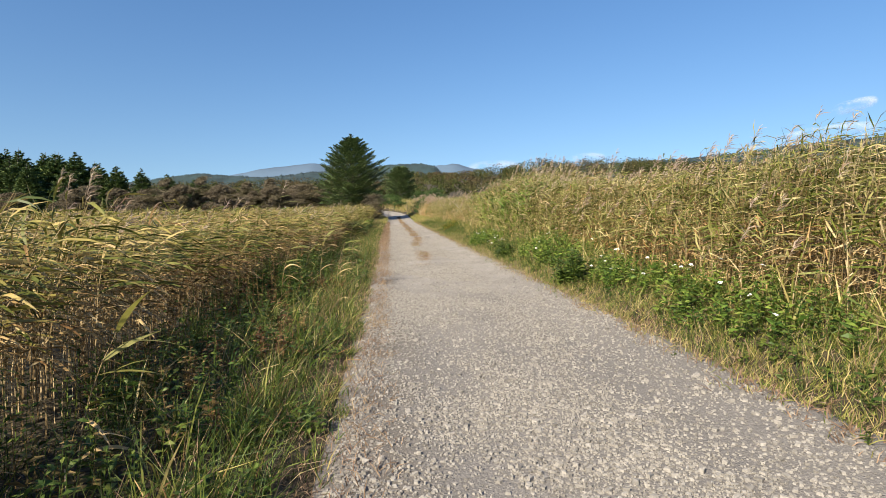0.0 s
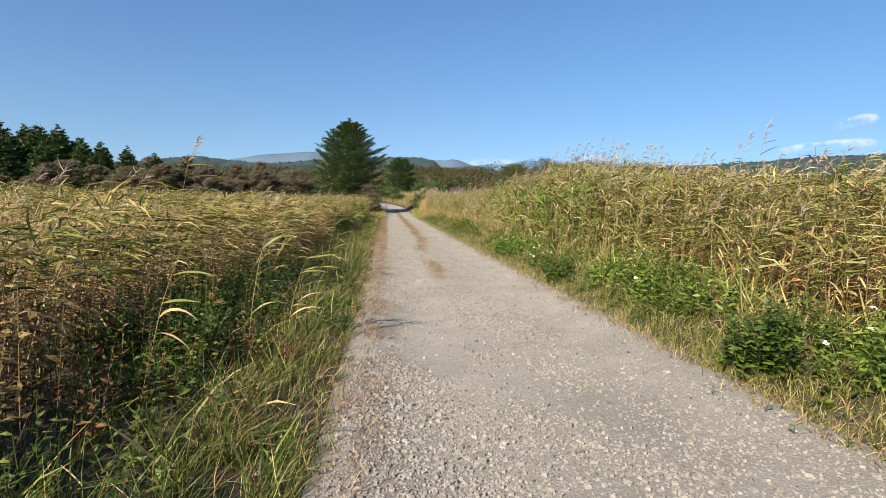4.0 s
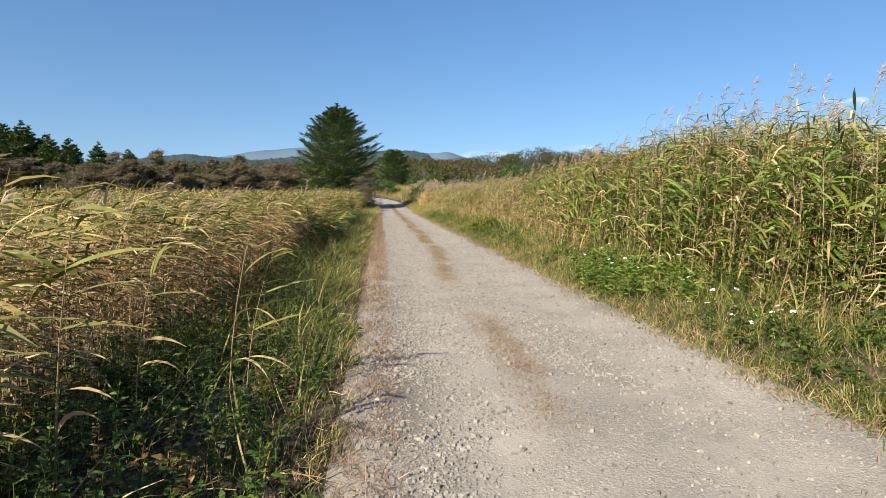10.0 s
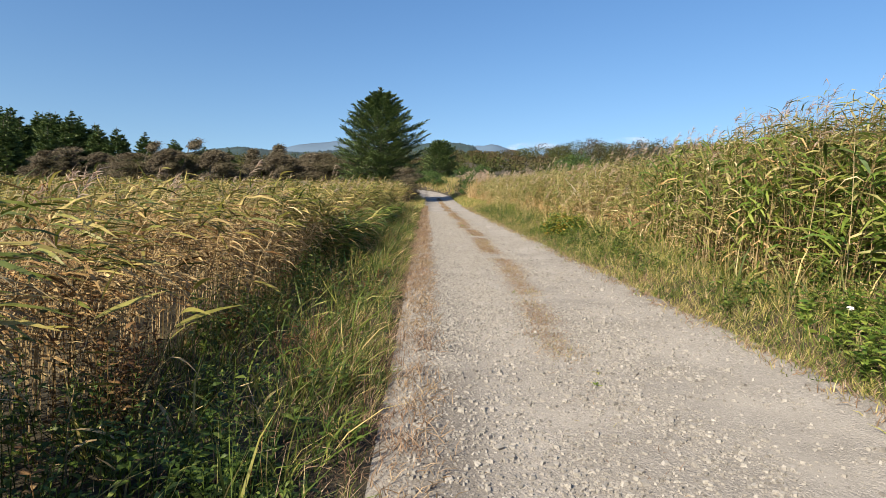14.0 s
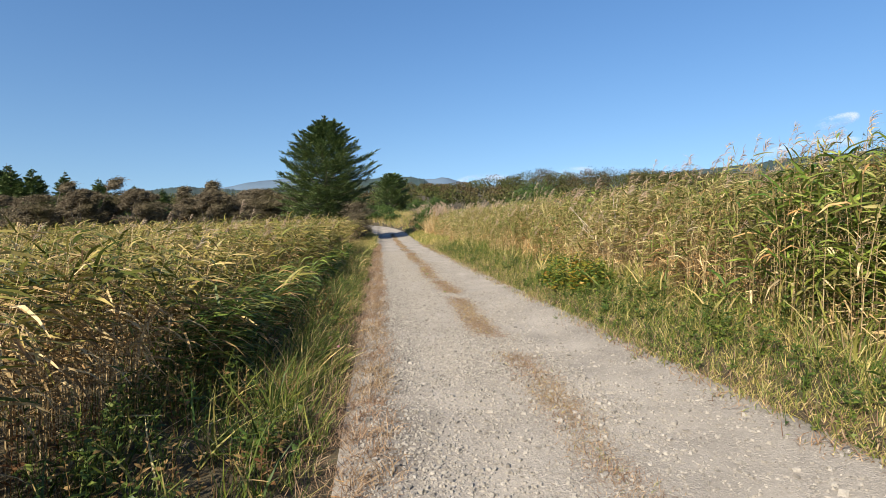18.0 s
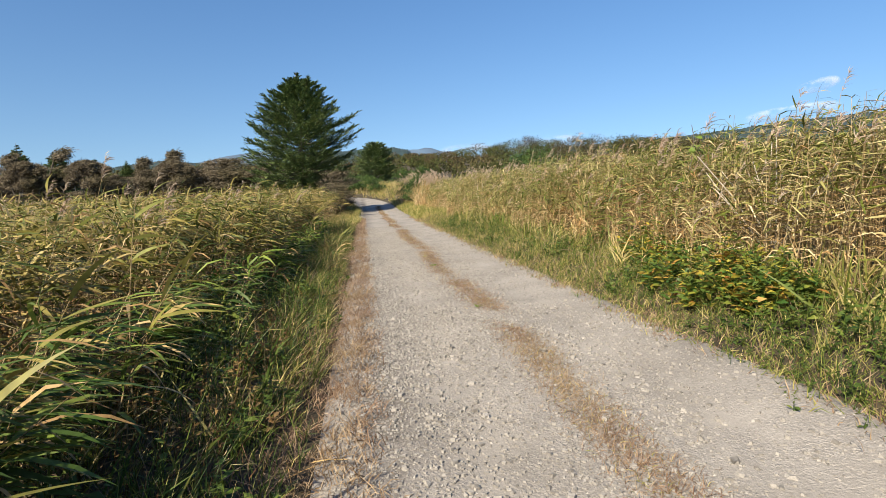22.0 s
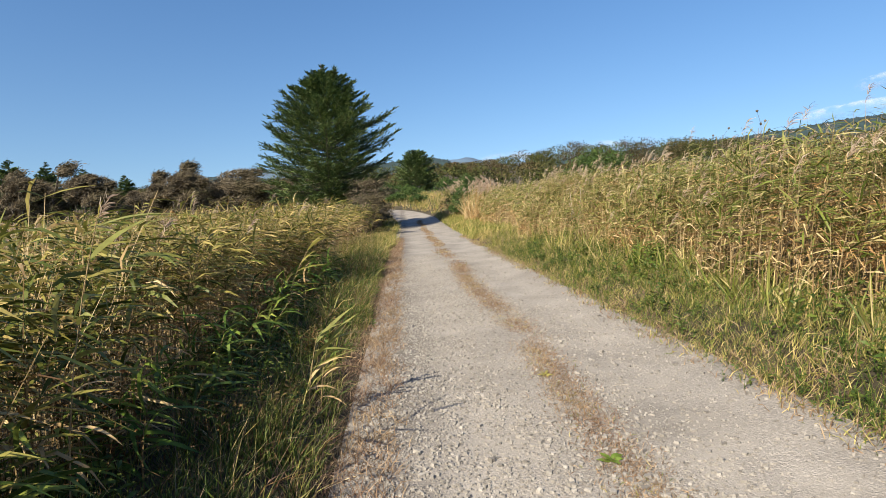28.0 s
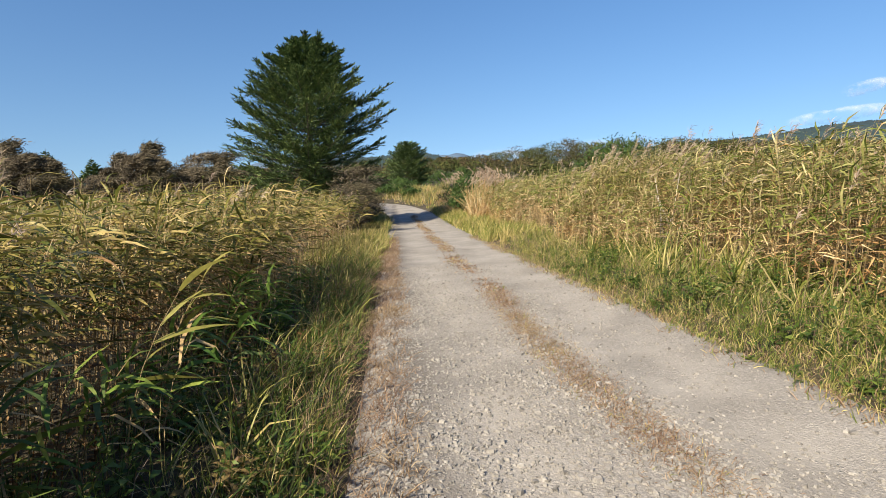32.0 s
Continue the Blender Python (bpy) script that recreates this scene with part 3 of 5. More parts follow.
def fir(height, left, right, whorl, per, twigs, sprigs, nlen, nwid, seed, rise_low=0.22, rise_top=0.75, bare=0.10):
    """A spruce whose limbs carry flat layered sprays; left and right give the reach of the tips by height."""
    global rng
    rng = np.random.default_rng(seed)
    wood, crown = Heap(), Heap()
    tz = np.linspace(0, 1, 9)
    line = np.zeros((1, 9, 3))
    line[0, :, 2] = tz * height
    line[0, :, 0] = 0.06 * np.sin(tz * 5)
    wood.tubes(line, (0.022 * height * (1 - tz) ** 0.8 + 0.012)[None], 0, 8)
    base, az, ln, rs, cu = [], [], [], [], []
    for z in np.arange(bare * height, height * 0.975, whorl):
        f = z / height
        for j in range(per if f < 0.8 else per - 2):
            a = 2 * math.pi * (j + rng.uniform(-0.3, 0.3)) / per + z * 2.1
            slope = rise_low + (rise_top - rise_low) * f ** 1.6 + rng.normal(0, 0.06)
            curl = rng.uniform(0.08, 0.26)
            reach = 1.0
            for _ in range(3):
                tip = min(1.0, f + (slope + curl) * reach / height)
                lo, hi = (float(np.interp(tip, [p for p, _ in t], [q for _, q in t])) for t in (left, right))
                reach = (lo + (hi - lo) * (0.5 + 0.5 * math.cos(a))) * 0.92
            base.append((0, 0, z + rng.uniform(-0.4, 0.4) * whorl))
            az.append(a)
            ln.append(max(0.15, reach * min(1.0, rng.normal(0.88, 0.13))))
            rs.append(slope)
            cu.append(curl)
    base, az, ln, rs, cu = map(np.array, (base, az, ln, rs, cu))
    L = limb_line(base, az, ln, rs, cu, 6)
    wood.tubes(L, (0.010 * ln[:, None] + 0.006) * np.linspace(1, 0.2, 6)[None], 0, 4)
    n = len(L)
    t = 0.22 + 0.78 * np.linspace(0.0, 1.0, twigs)[None] ** 0.85 + rng.uniform(-0.02, 0.02, (n, twigs))
    p, d = along(L, np.clip(t, 0, 1))
    sgn = np.where(np.arange(twigs) % 2 == 0, 1.0, -1.0)[None, :, None]
    lat = unit(np.cross(d, UP))
    td = unit(d * 0.8 + lat * sgn * rng.uniform(0.45, 0.85, (n, twigs, 1)) + UP * rng.normal(0.07, 0.24, (n, twigs, 1)))
    td[:, -1] = d[:, -1]
    slim = np.clip(ln / 1.4, 0.3, 1.0)[:, None]
    tl = (ln[:, None] * 0.34 * (1.12 - t) + 0.17 * slim) * rng.uniform(0.7, 1.2, (n, twigs))
    p, td, tl = p.reshape(-1, 3), td.reshape(-1, 3), tl.reshape(-1)
    m = len(p)
    s = np.linspace(0.0, 1, sprigs)[None] + rng.uniform(-0.03, 0.03, (m, sprigs))
    q = p[:, None] + td[:, None] * (s * tl[:, None])[..., None]
    q[..., 2] -= 0.06 * tl[:, None] * s * (1 - s)
    across = unit(np.cross(td, UP))[:, None] * np.where(np.arange(sprigs) % 2 == 0, 1.0, -1.0)[None, :, None]
    nd = td[:, None] * 1.0 + across * rng.uniform(0.3, 0.8, (m, sprigs, 1)) + UP * rng.normal(0.14, 0.34, (m, sprigs, 1))
    small = np.repeat(slim[:, 0], twigs * sprigs)
    crown.blades(q.reshape(-1, 3), nd.reshape(-1, 3), rng.uniform(0.7, 1.3, m * sprigs) * nlen * small, nwid * small, 1, 0.0, (0, 0, 0), 0, (1.0, 0.35), 0.35)
    return wood.mesh("trunk", [BARK]), crown.mesh("crown", [NEEDLE])


BIG = fir(11.7, [(0.1, 4.0), (0.27, 4.8), (0.40, 5.2), (0.48, 5.1), (0.56, 4.7), (0.66, 4.2), (0.75, 3.5), (0.87, 2.1), (0.94, 0.95), (1.0, 0.1)],
          [(0.1, 3.0), (0.27, 3.8), (0.35, 4.4), (0.52, 4.7), (0.60, 5.4), (0.67, 5.3), (0.74, 3.5), (0.80, 3.2), (0.87, 2.5), (0.94, 1.15), (1.0, 0.1)], 0.34, 10, 34, 18, 0.17, 0.048, 11, 0.0, 0.45)
big_spruce = tree("spruce_tree", BIG, -4.75, 72.3, float(land(-4.75, 72.3)), "tall dark green spruce with upswept tips standing beside the track", "tree")
for i in range(14):
    h = Heap()
    a, z0, reach = i * 2.4, 1.2 + 0.2 * i, 1.3 + 0.9 * math.sin(i * 1.7) ** 2
    k = np.linspace(0, 1, 6)
    h.tubes(np.stack([math.cos(a) * reach * k, math.sin(a) * reach * k, z0 + 0.25 * reach * k - 0.3 * reach * k * k + 0.06 * np.sin(k * 9 + i)], -1)[None], np.linspace(0.05, 0.012, 6)[None], 0, 5)
    part("dead_limb", h.mesh("dead_limb", [BLEACHED], True), big_spruce, "pale bare dead limb")
CONE = [(0.0, 4.2), (0.12, 4.5), (0.3, 4.0), (0.5, 3.1), (0.7, 1.95), (0.85, 1.0), (1.0, 0.1)]
S1 = fir(12.0, CONE, CONE, 0.58, 9, 14, 7, 0.42, 0.19, 21, -0.10, 0.25, 0.03)
S2 = fir(10.0, CONE, CONE, 0.50, 9, 14, 7, 0.40, 0.18, 22, -0.08, 0.25, 0.03)
first = {}
SPRUCES = [(-44, 114, 9.0, 1), (-49, 114, 10.2, 0), (-53.2, 113, 10.9, 1), (-56, 112.5, 11.3, 0), (-58.7, 116, 11.7, 1), (-61.3, 114, 13.2, 0), (-64.8, 114, 13.0, 1), (-67.7, 115, 12.9, 0), (-71.6, 114, 13.8, 1), (-75, 113, 14.2, 0),
           (-79, 115, 14.8, 1), (-84, 113, 15.2, 0), (-89, 116, 15.2, 1), (-95, 113, 15.0, 0), (-101, 115, 15.0, 1), (-63, 119, 12.4, 0), (-69.5, 119, 13.0, 1), (-77, 119, 14.0, 0), (-66.5, 109, 11.2, 1), (-73, 108, 12.0, 0), (-81, 109, 13.0, 1), (-87, 120, 15.0, 0), (-39.5, 116, 7.6, 1), (-36, 118, 7.0, 0), (-60, 110, 10.0, 1), (-70, 111, 12.2, 0), (-76.5, 109, 13.0, 1), (-84, 118, 14.5, 0), (-91.5, 110, 14.0, 1), (-98, 118, 15.2, 0), (-66, 117, 12.8, 1), (-80.5, 118, 14.4, 0), (-54, 97, 10.0, 1), (-58.5, 95, 10.8, 0), (-63, 98, 11.4, 1), (-68, 95, 11.6, 0), (-73.5, 98, 12.2, 1), (-79, 95, 12.8, 0)]
for i, (x, y, hgt, kind) in enumerate(SPRUCES):
    hgt = hgt * (0.92 if x < -60 else 0.86)
    meshes, full = (S1, 12.0) if kind == 0 else (S2, 10.0)
    sc = hgt / full
    if kind not in first:
        first[kind] = tree("spruce_tree", meshes, x, y, float(land(x, y)) - 0.1, "dark green spruce in the row behind the scrub", "tree", "spruces behind the scrub", 0, sc)
    else:
        copy_thing(first[kind], pose(x, y, float(land(x, y)) - 0.1, 0, 0, 67 * i)).scale = (sc, sc, sc)


def round_tree(height, width, seed, leaves, size, mat, trunk=0.12, lump=7, low=0.12):
    """Trunk with limbs, and a crown of leafy clumps with gaps between."""
    global rng
    rng = np.random.default_rng(seed)
    wood, crown = Heap(), Heap()
    k = 6
    t = np.linspace(0, 1, k)
    ln = np.zeros((1, k, 3))
    ln[0, :, 2] = t * height * 0.7
    wood.tubes(ln, (trunk * (1 - 0.8 * t))[None], 0, 7)
    c = rng.normal(0, 1, (lump * 4, 3))
    c = unit(c) * rng.uniform(0.35, 0.95, (len(c), 1))
    c = c * np.array([width / 2, width / 2, height * (1 - low) / 2]) + np.array([0, 0, height * (0.5 + low / 2)])
    start = np.stack([np.zeros(len(c)), np.zeros(len(c)), np.clip(c[:, 2] * 0.55, 0.3, height * 0.65)], -1)
    tt = np.linspace(0, 1, 4)[None, :, None]
    wood.tubes(start[:, None] * (1 - tt) + c[:, None] * tt, np.full((len(c), 4), trunk * 0.22) * np.linspace(1, 0.3, 4), 0, 4)
    which = rng.integers(0, len(c), leaves)
    spread = rng.normal(0, 1, (leaves, 3)) * np.array([width, width, height * 0.8]) * 0.085
    crown.blades(c[which] + spread, rng.normal(0, 1, (leaves, 3)) + UP * 0.3, rng.uniform(0.6, 1.4, leaves) * size, size * 0.55, 1, 0.2, (0, 0, 0), 0, (0.8, 0.5), 1.0)
    return wood.mesh("trunk", [BARK]), crown.mesh("crown", [mat])


T2 = fir(9.8, [(0.0, 4.2), (0.2, 5.3), (0.4, 5.6), (0.6, 5.0), (0.8, 3.4), (0.92, 1.9), (1, 0.5)], [(0.0, 4.2), (0.2, 5.0), (0.4, 5.4), (0.6, 5.0), (0.8, 3.4), (0.92, 1.9), (1, 0.5)], 0.5, 9, 18, 12, 0.32, 0.12, 31, 0.1, 0.5, 0.03)
tree("pine_tree", T2, 3.3, 148, float(land(3.3, 148)) - 0.1, "rounded dark green pine beyond the bend of the track", "tree")
R1 = round_tree(5.2, 5.6, 41, 6500, 0.22, BROAD)
tree("broadleaf_tree", R1, 17.3, 81, float(land(17.3, 81)), "low spreading green tree beyond the reed bed", "tree")


def scrub(seed, height, width, twigs, lumps=20, cap=0.35):
    """A wind-swept bush, nearly bare: dense layered pads of twigs, all combed one way."""
    global rng
    rng = np.random.default_rng(seed)
    wood, crown = Heap(), Heap()
    a = rng.uniform(0, 2 * math.pi, lumps)
    up = rng.uniform(0, 1, lumps) ** 0.8
    out = np.sqrt(np.clip(1 - up ** 2, 0, 1)) * rng.uniform(0.55, 1.0, lumps)
    c = np.stack([np.cos(a) * out * 0.44 * width + rng.uniform(0.05, 0.42, lumps) * width * up, np.sin(a) * out * 0.36 * width, height * (cap + (0.90 - cap) * up)], -1)
    root = np.stack([c[:, 0] * 0.12 + rng.normal(0, 0.04, lumps) * width, c[:, 1] * 0.15, np.zeros(lumps)], -1)
    t = np.linspace(0, 1, 6)[None, :, None]
    P = root[:, None] * (1 - t ** 1.6) + c[:, None] * t ** 1.6
    P[..., 2] = c[:, 2:3] * t[..., 0] ** 0.85
    wood.tubes(P[::2], np.full((len(P[::2]), 6), 0.012 * height) * np.linspace(1, 0.3, 6), 0, 5)
    which = rng.integers(0, lumps, twigs)
    ball = unit(rng.normal(0, 1, (twigs, 3))) * rng.uniform(0.25, 1.0, (twigs, 1)) ** 0.5
    size = rng.uniform(0.45, 1.35, lumps)[which][:, None]
    w = c[which] + ball * size * np.array([0.26 * width, 0.19 * width, 0.060 * height])
    w[:, 2] += 0.03 * ball[:, 0] * height
    td = ball * 0.5 + rng.normal(0, 0.4, (twigs, 3)) + np.array([0.8, 0, 0.12])
    crown.blades(w, td, rng.uniform(0.12, 0.32, twigs) * (height / 5), 0.036 * height / 5, 1, 0.1, (0.2, 0, 0), 0, (1, 0.4), 1.0)
    return wood.mesh("trunk", [BARK]), crown.mesh("crown", [DEADTWIG])


def flag_tree(seed, height, twigs):
    """A small tree with a leaning stem whose crown streams away from the wind."""
    global rng
    rng = np.random.default_rng(seed)
    wood, crown = Heap(), Heap()
    t = np.linspace(0, 1, 8)
    stem = np.stack([0.28 * height * t ** 1.5, 0.03 * height * np.sin(t * 4), height * 0.93 * t], -1)[None]
    wood.tubes(stem, np.linspace(0.022 * height, 0.004 * height, 8)[None], 0, 6)
    n = 30
    f = np.sort(rng.uniform(0.22, 1.0, n))[None]
    p, _ = along(stem, f)
    p = p[0]
    reach = np.interp(f[0], [0.22, 0.6, 1.0], [0.14, 0.26, 0.10]) * height * rng.uniform(0.6, 1.2, n)
    k = np.linspace(0, 1, 4)[None, :, None]
    end = p + np.stack([reach, rng.normal(0, 0.07, n) * height, rng.uniform(-0.02, 0.06, n) * height], -1)
    wood.tubes(p[:, None] * (1 - k) + end[:, None] * k, np.full((n, 4), 0.005 * height) * np.linspace(1, 0.3, 4), 0, 4)
    which = rng.integers(0, n, twigs)
    a = rng.uniform(0.1, 1.0, (twigs, 1))
    q = p[which] * (1 - a) + end[which] * a + rng.normal(0, 1, (twigs, 3)) * np.array([0.034, 0.04, 0.022]) * height
    crown.blades(q, rng.normal(0, 0.4, (twigs, 3)) + np.array([1.0, 0, 0.15]), rng.uniform(0.12, 0.30, twigs) * height / 5, 0.045 * height / 5, 1, 0.1, (0.2, 0, 0), 0, (1, 0.4), 1.0)
    return wood.mesh("trunk", [BARK]), crown.mesh("crown", [DEADTWIG])


FLAGS = [flag_tree(57, 6.0, 6800), flag_tree(58, 6.0, 6000)]
flag_first = {}
for i, (x, y, hgt) in enumerate([(-19.0, 80, 6.4), (-28.5, 80, 6.8), (-23.5, 86, 6.0), (-35, 84, 6.6), (-15.2, 84, 5.6)]):
    k = i % 2
    if k not in flag_first:
        flag_first[k] = tree("wind_pruned_tree", FLAGS[k], x, y, float(land(x, y)) - 0.05, "small grey-brown tree with crown streaming from the wind", "tree", "wind-pruned trees in the scrub", 0, hgt / 6.0)
    else:
        copy_thing(flag_first[k], pose(x, y, float(land(x, y)) - 0.05, 0, 0, 13 * i - 40)).scale = (hgt / 6.0,) * 3

SCRUBS = [scrub(51, 5.6, 4.8, 17000, 22, 0.3), scrub(52, 5.2, 6.0, 18000, 26, 0.2), scrub(53, 6.4, 3.8, 13000, 14, 0.3), scrub(54, 5.0, 5.4, 17000, 24, 0.2), scrub(55, 5.6, 5.2, 15500, 18, 0.35)]
made = {}
r = np.random.default_rng(5)
places = [(-13.6, 78.5, 1, 1.16), (-11.2, 80, 3, 0.95), (-16.4, 76, 2, 0.96), (-17.2, 82, 4, 0.95), (-19.6, 78, 0, 0.9), (-23.0, 75.5, 2, 0.98), (-25.5, 80, 3, 1.05), (-20.5, 84, 0, 0.85), (-29, 78, 2, 1.0), (-31.5, 82, 4, 1.0), (-9.3, 83, 1, 0.8), (-34, 79, 1, 1.05)]
for i in range(6):
    x = -37 - 3.3 * i + r.uniform(-1, 1)
    places.append((x, r.uniform(80, 96), int(r.integers(0, 5)), r.uniform(0.8, 1.12)))
for i in range(9):
    places.append((r.uniform(-34, -8), r.uniform(86, 104), int(r.integers(0, 5)), r.uniform(0.7, 1.0)))
for i, (x, y, kind, sc) in enumerate(places):
    sc = 0.92 * sc
    m = pose(x, y, float(land(x, y)) - 0.05, 0, 0, float(r.uniform(-25, 25)))
    if kind not in made:
        made[kind] = tree("windswept_shrub", SCRUBS[kind], x, y, float(land(x, y)) - 0.05, "nearly bare grey-brown shrub bent over by the wind", "shrub", "scrub along the field")
        made[kind].scale = (sc, sc, sc)
    else:
        copy_thing(made[kind], m).scale = (sc, sc, sc)

# dark bushes where the track narrows, green ones that close the bend
BUSH = scrub(61, 3.0, 3.2, 6000, 18, 0.2)
for i, (x, y, sc) in enumerate([(-2.5, 65.5, 0.9), (-2.7, 69.5, 1.3), (-2.5, 74.5, 1.35), (-2.3, 82, 1.0), (-2.5, 86.5, 1.1), (-3.2, 90.5, 1.25), (-5.0, 94, 1.4), (-1.8, 66.8, 0.6), (-1.9, 72.5, 0.75)]):
    if i == 0:
        bush0 = tree("windswept_shrub", BUSH, x, y, float(land(x, y)) - 0.05, "dark bare shrub leaning over the edge of the track", "shrub", "shrubs at the narrow place")
        bush0.scale = (sc, sc, sc)
    else:
        copy_thing(bush0, pose(x, y, float(land(x, y)) - 0.05, 0, 0, 40 * i)).scale = (sc, sc, sc)
DARK = round_tree(2.2, 3.4, 62, 2600, 0.16, BROAD, 0.05, 7, 0.0)
for i, (x, y, sc) in enumerate([(5.0, 75, 1.0), (5.6, 79, 1.1), (-1.2, 104, 1.2), (1.6, 102, 1.0), (-3.0, 108, 1.5), (6.8, 112, 1.3), (10.5, 118, 1.4), (-5.0, 112, 1.6), (-12.0, 110, 1.6), (1.2, 116, 0.9)]):
    if i == 0:
        dark0 = tree("bush", DARK, x, y, float(land(x, y)) - 0.05, "dense dark green bush at the edge of the track", "shrub", "green bushes at the narrow place")
    else:
        copy_thing(dark0, pose(x, y, float(land(x, y)) - 0.05, 0, 0, 80)).scale = (sc, sc, sc)


def pampas(seed):
    global rng
    rng = np.random.default_rng(seed)
    leaf, head = Heap(), Heap()
    n = 260
    p = np.stack([rng.normal(0, 0.35, n), rng.normal(0, 0.35, n), np.zeros(n)], -1)
    d = np.stack([rng.normal(0.15, 0.35, n), rng.normal(0, 0.35, n), np.ones(n)], -1)
    leaf.blades(p, d, rng.uniform(1.0, 1.9, n), 0.022, 4, 0.9, (0.3, 0, 0), 0, (1, 1, 0.9, 0.6, 0.1), 0.7)
    m = 26
    t = np.linspace(0, 1, 4)[None]
    b = rng.normal(0, 0.28, (m, 2))
    hg = rng.uniform(1.7, 2.3, m)
    P = np.stack([b[:, :1] + (0.25 * t ** 2 + b[:, :1] * t) , b[:, 1:] * (1 + t), hg[:, None] * t], -1)
    leaf.tubes(P, np.full((m, 4), 0.006), 0, 3)
    s = rng.uniform(0, 1, (m, 26))
    q = P[:, -1][:, None] + np.stack([0.22 * s, 0 * s, 0.22 * s], -1)
    dd = np.stack([rng.normal(0.7, 0.3, s.shape), rng.normal(0, 0.3, s.shape), rng.uniform(0.2, 0.9, s.shape)], -1)
    head.blades(q.reshape(-1, 3), dd.reshape(-1, 3), rng.uniform(0.10, 0.22, s.size), 0.016, 2, 0.7, (0.6, 0, 0), 0, (0.9, 1.0, 0.3), 0.8)
    return leaf.mesh("foliage", [DRY]), head.mesh("plume", [PLUME])


PAMPAS = pampas(65)
for i, (x, y, sc) in enumerate([(4.6, 67.5, 0.95), (4.9, 70, 1.05), (5.3, 72.6, 1.1), (6.2, 71, 1.1), (4.4, 77.5, 1.0), (5.6, 82, 1.15), (6.8, 76, 1.2)]):
    if i == 0:
        pamp0 = holder("pampas_grass", x, y, float(land(x, y)), "dry pampas grass with pinkish silver plumes", "grass clump", "pampas at the narrow place")
        part("foliage", PAMPAS[0], pamp0)
        part("plume", PAMPAS[1], pamp0, "pinkish silver feathery plumes")
        pamp0.scale = (sc, sc, sc)
    else:
        copy_thing(pamp0, pose(x, y, float(land(x, y)), 0, 0, 30 * i)).scale = (sc, sc, sc)


def far_woods():
    """Mixed autumn woods on the rising ground beyond the fields."""
    global rng
    rng = np.random.default_rng(71)
    n = 820
    u = rng.uniform(-0.62, 1.0, n)
    y = np.where(rng.uniform(0, 1, n) < 0.5, rng.uniform(290, 335, n), rng.uniform(160, 300, n))
    x = u * y
    keep = (u > -0.12) | (y > 190)
    x, y, u = x[keep], y[keep], u[keep]
    n = len(x)
    z = land(x, y)
    # the crest of the wood dips and rises along the hill
    crest = np.interp(u, [-0.62, -0.15, 0.0, 0.12, 0.15, 0.2, 0.225, 0.265, 0.338, 0.366, 0.46, 0.6, 1.0], [0.050, 0.062, 0.072, 0.070, 0.073, 0.085, 0.080, 0.099, 0.091, 0.098, 0.096, 0.09, 0.085])
    hgt = np.where(y > 285, np.clip((1.5 + crest * y - 0.5 - z) * rng.uniform(0.80, 1.04, n), 2.0, 18.0), rng.uniform(3.0, 6.5, n))
    wid = np.clip(hgt, 4, 9) * rng.uniform(1.0, 1.7, n)
    per = 210
    a = unit(rng.normal(0, 1, (n, per, 3))) * rng.uniform(0.45, 1.0, (n, per, 1)) ** 0.6
    a[..., 0] *= wid[:, None] / 2
    a[..., 1] *= wid[:, None] / 2
    a[..., 2] = a[..., 2] * hgt[:, None] * 0.42 + hgt[:, None] * 0.55
    a = a + np.stack([x, y, z], -1)[:, None]
    h = Heap()
    m = n * per
    h.blades(a.reshape(-1, 3), rng.normal(0, 1, (m, 3)) + UP * 0.4, rng.uniform(0.35, 0.65, m), 0.5, 1, 0, (0, 0, 0), 0, (0.9, 0.5), 1.0)
    tagged(new("far_woods", h.mesh("far_woods", [WOODS])), "olive and brown autumn woods on the low hill", "woods", kind="stuff")


far_woods()

# ---- reeds ----
STRIP = (0.5, 1.0, 0.8, 0.05)


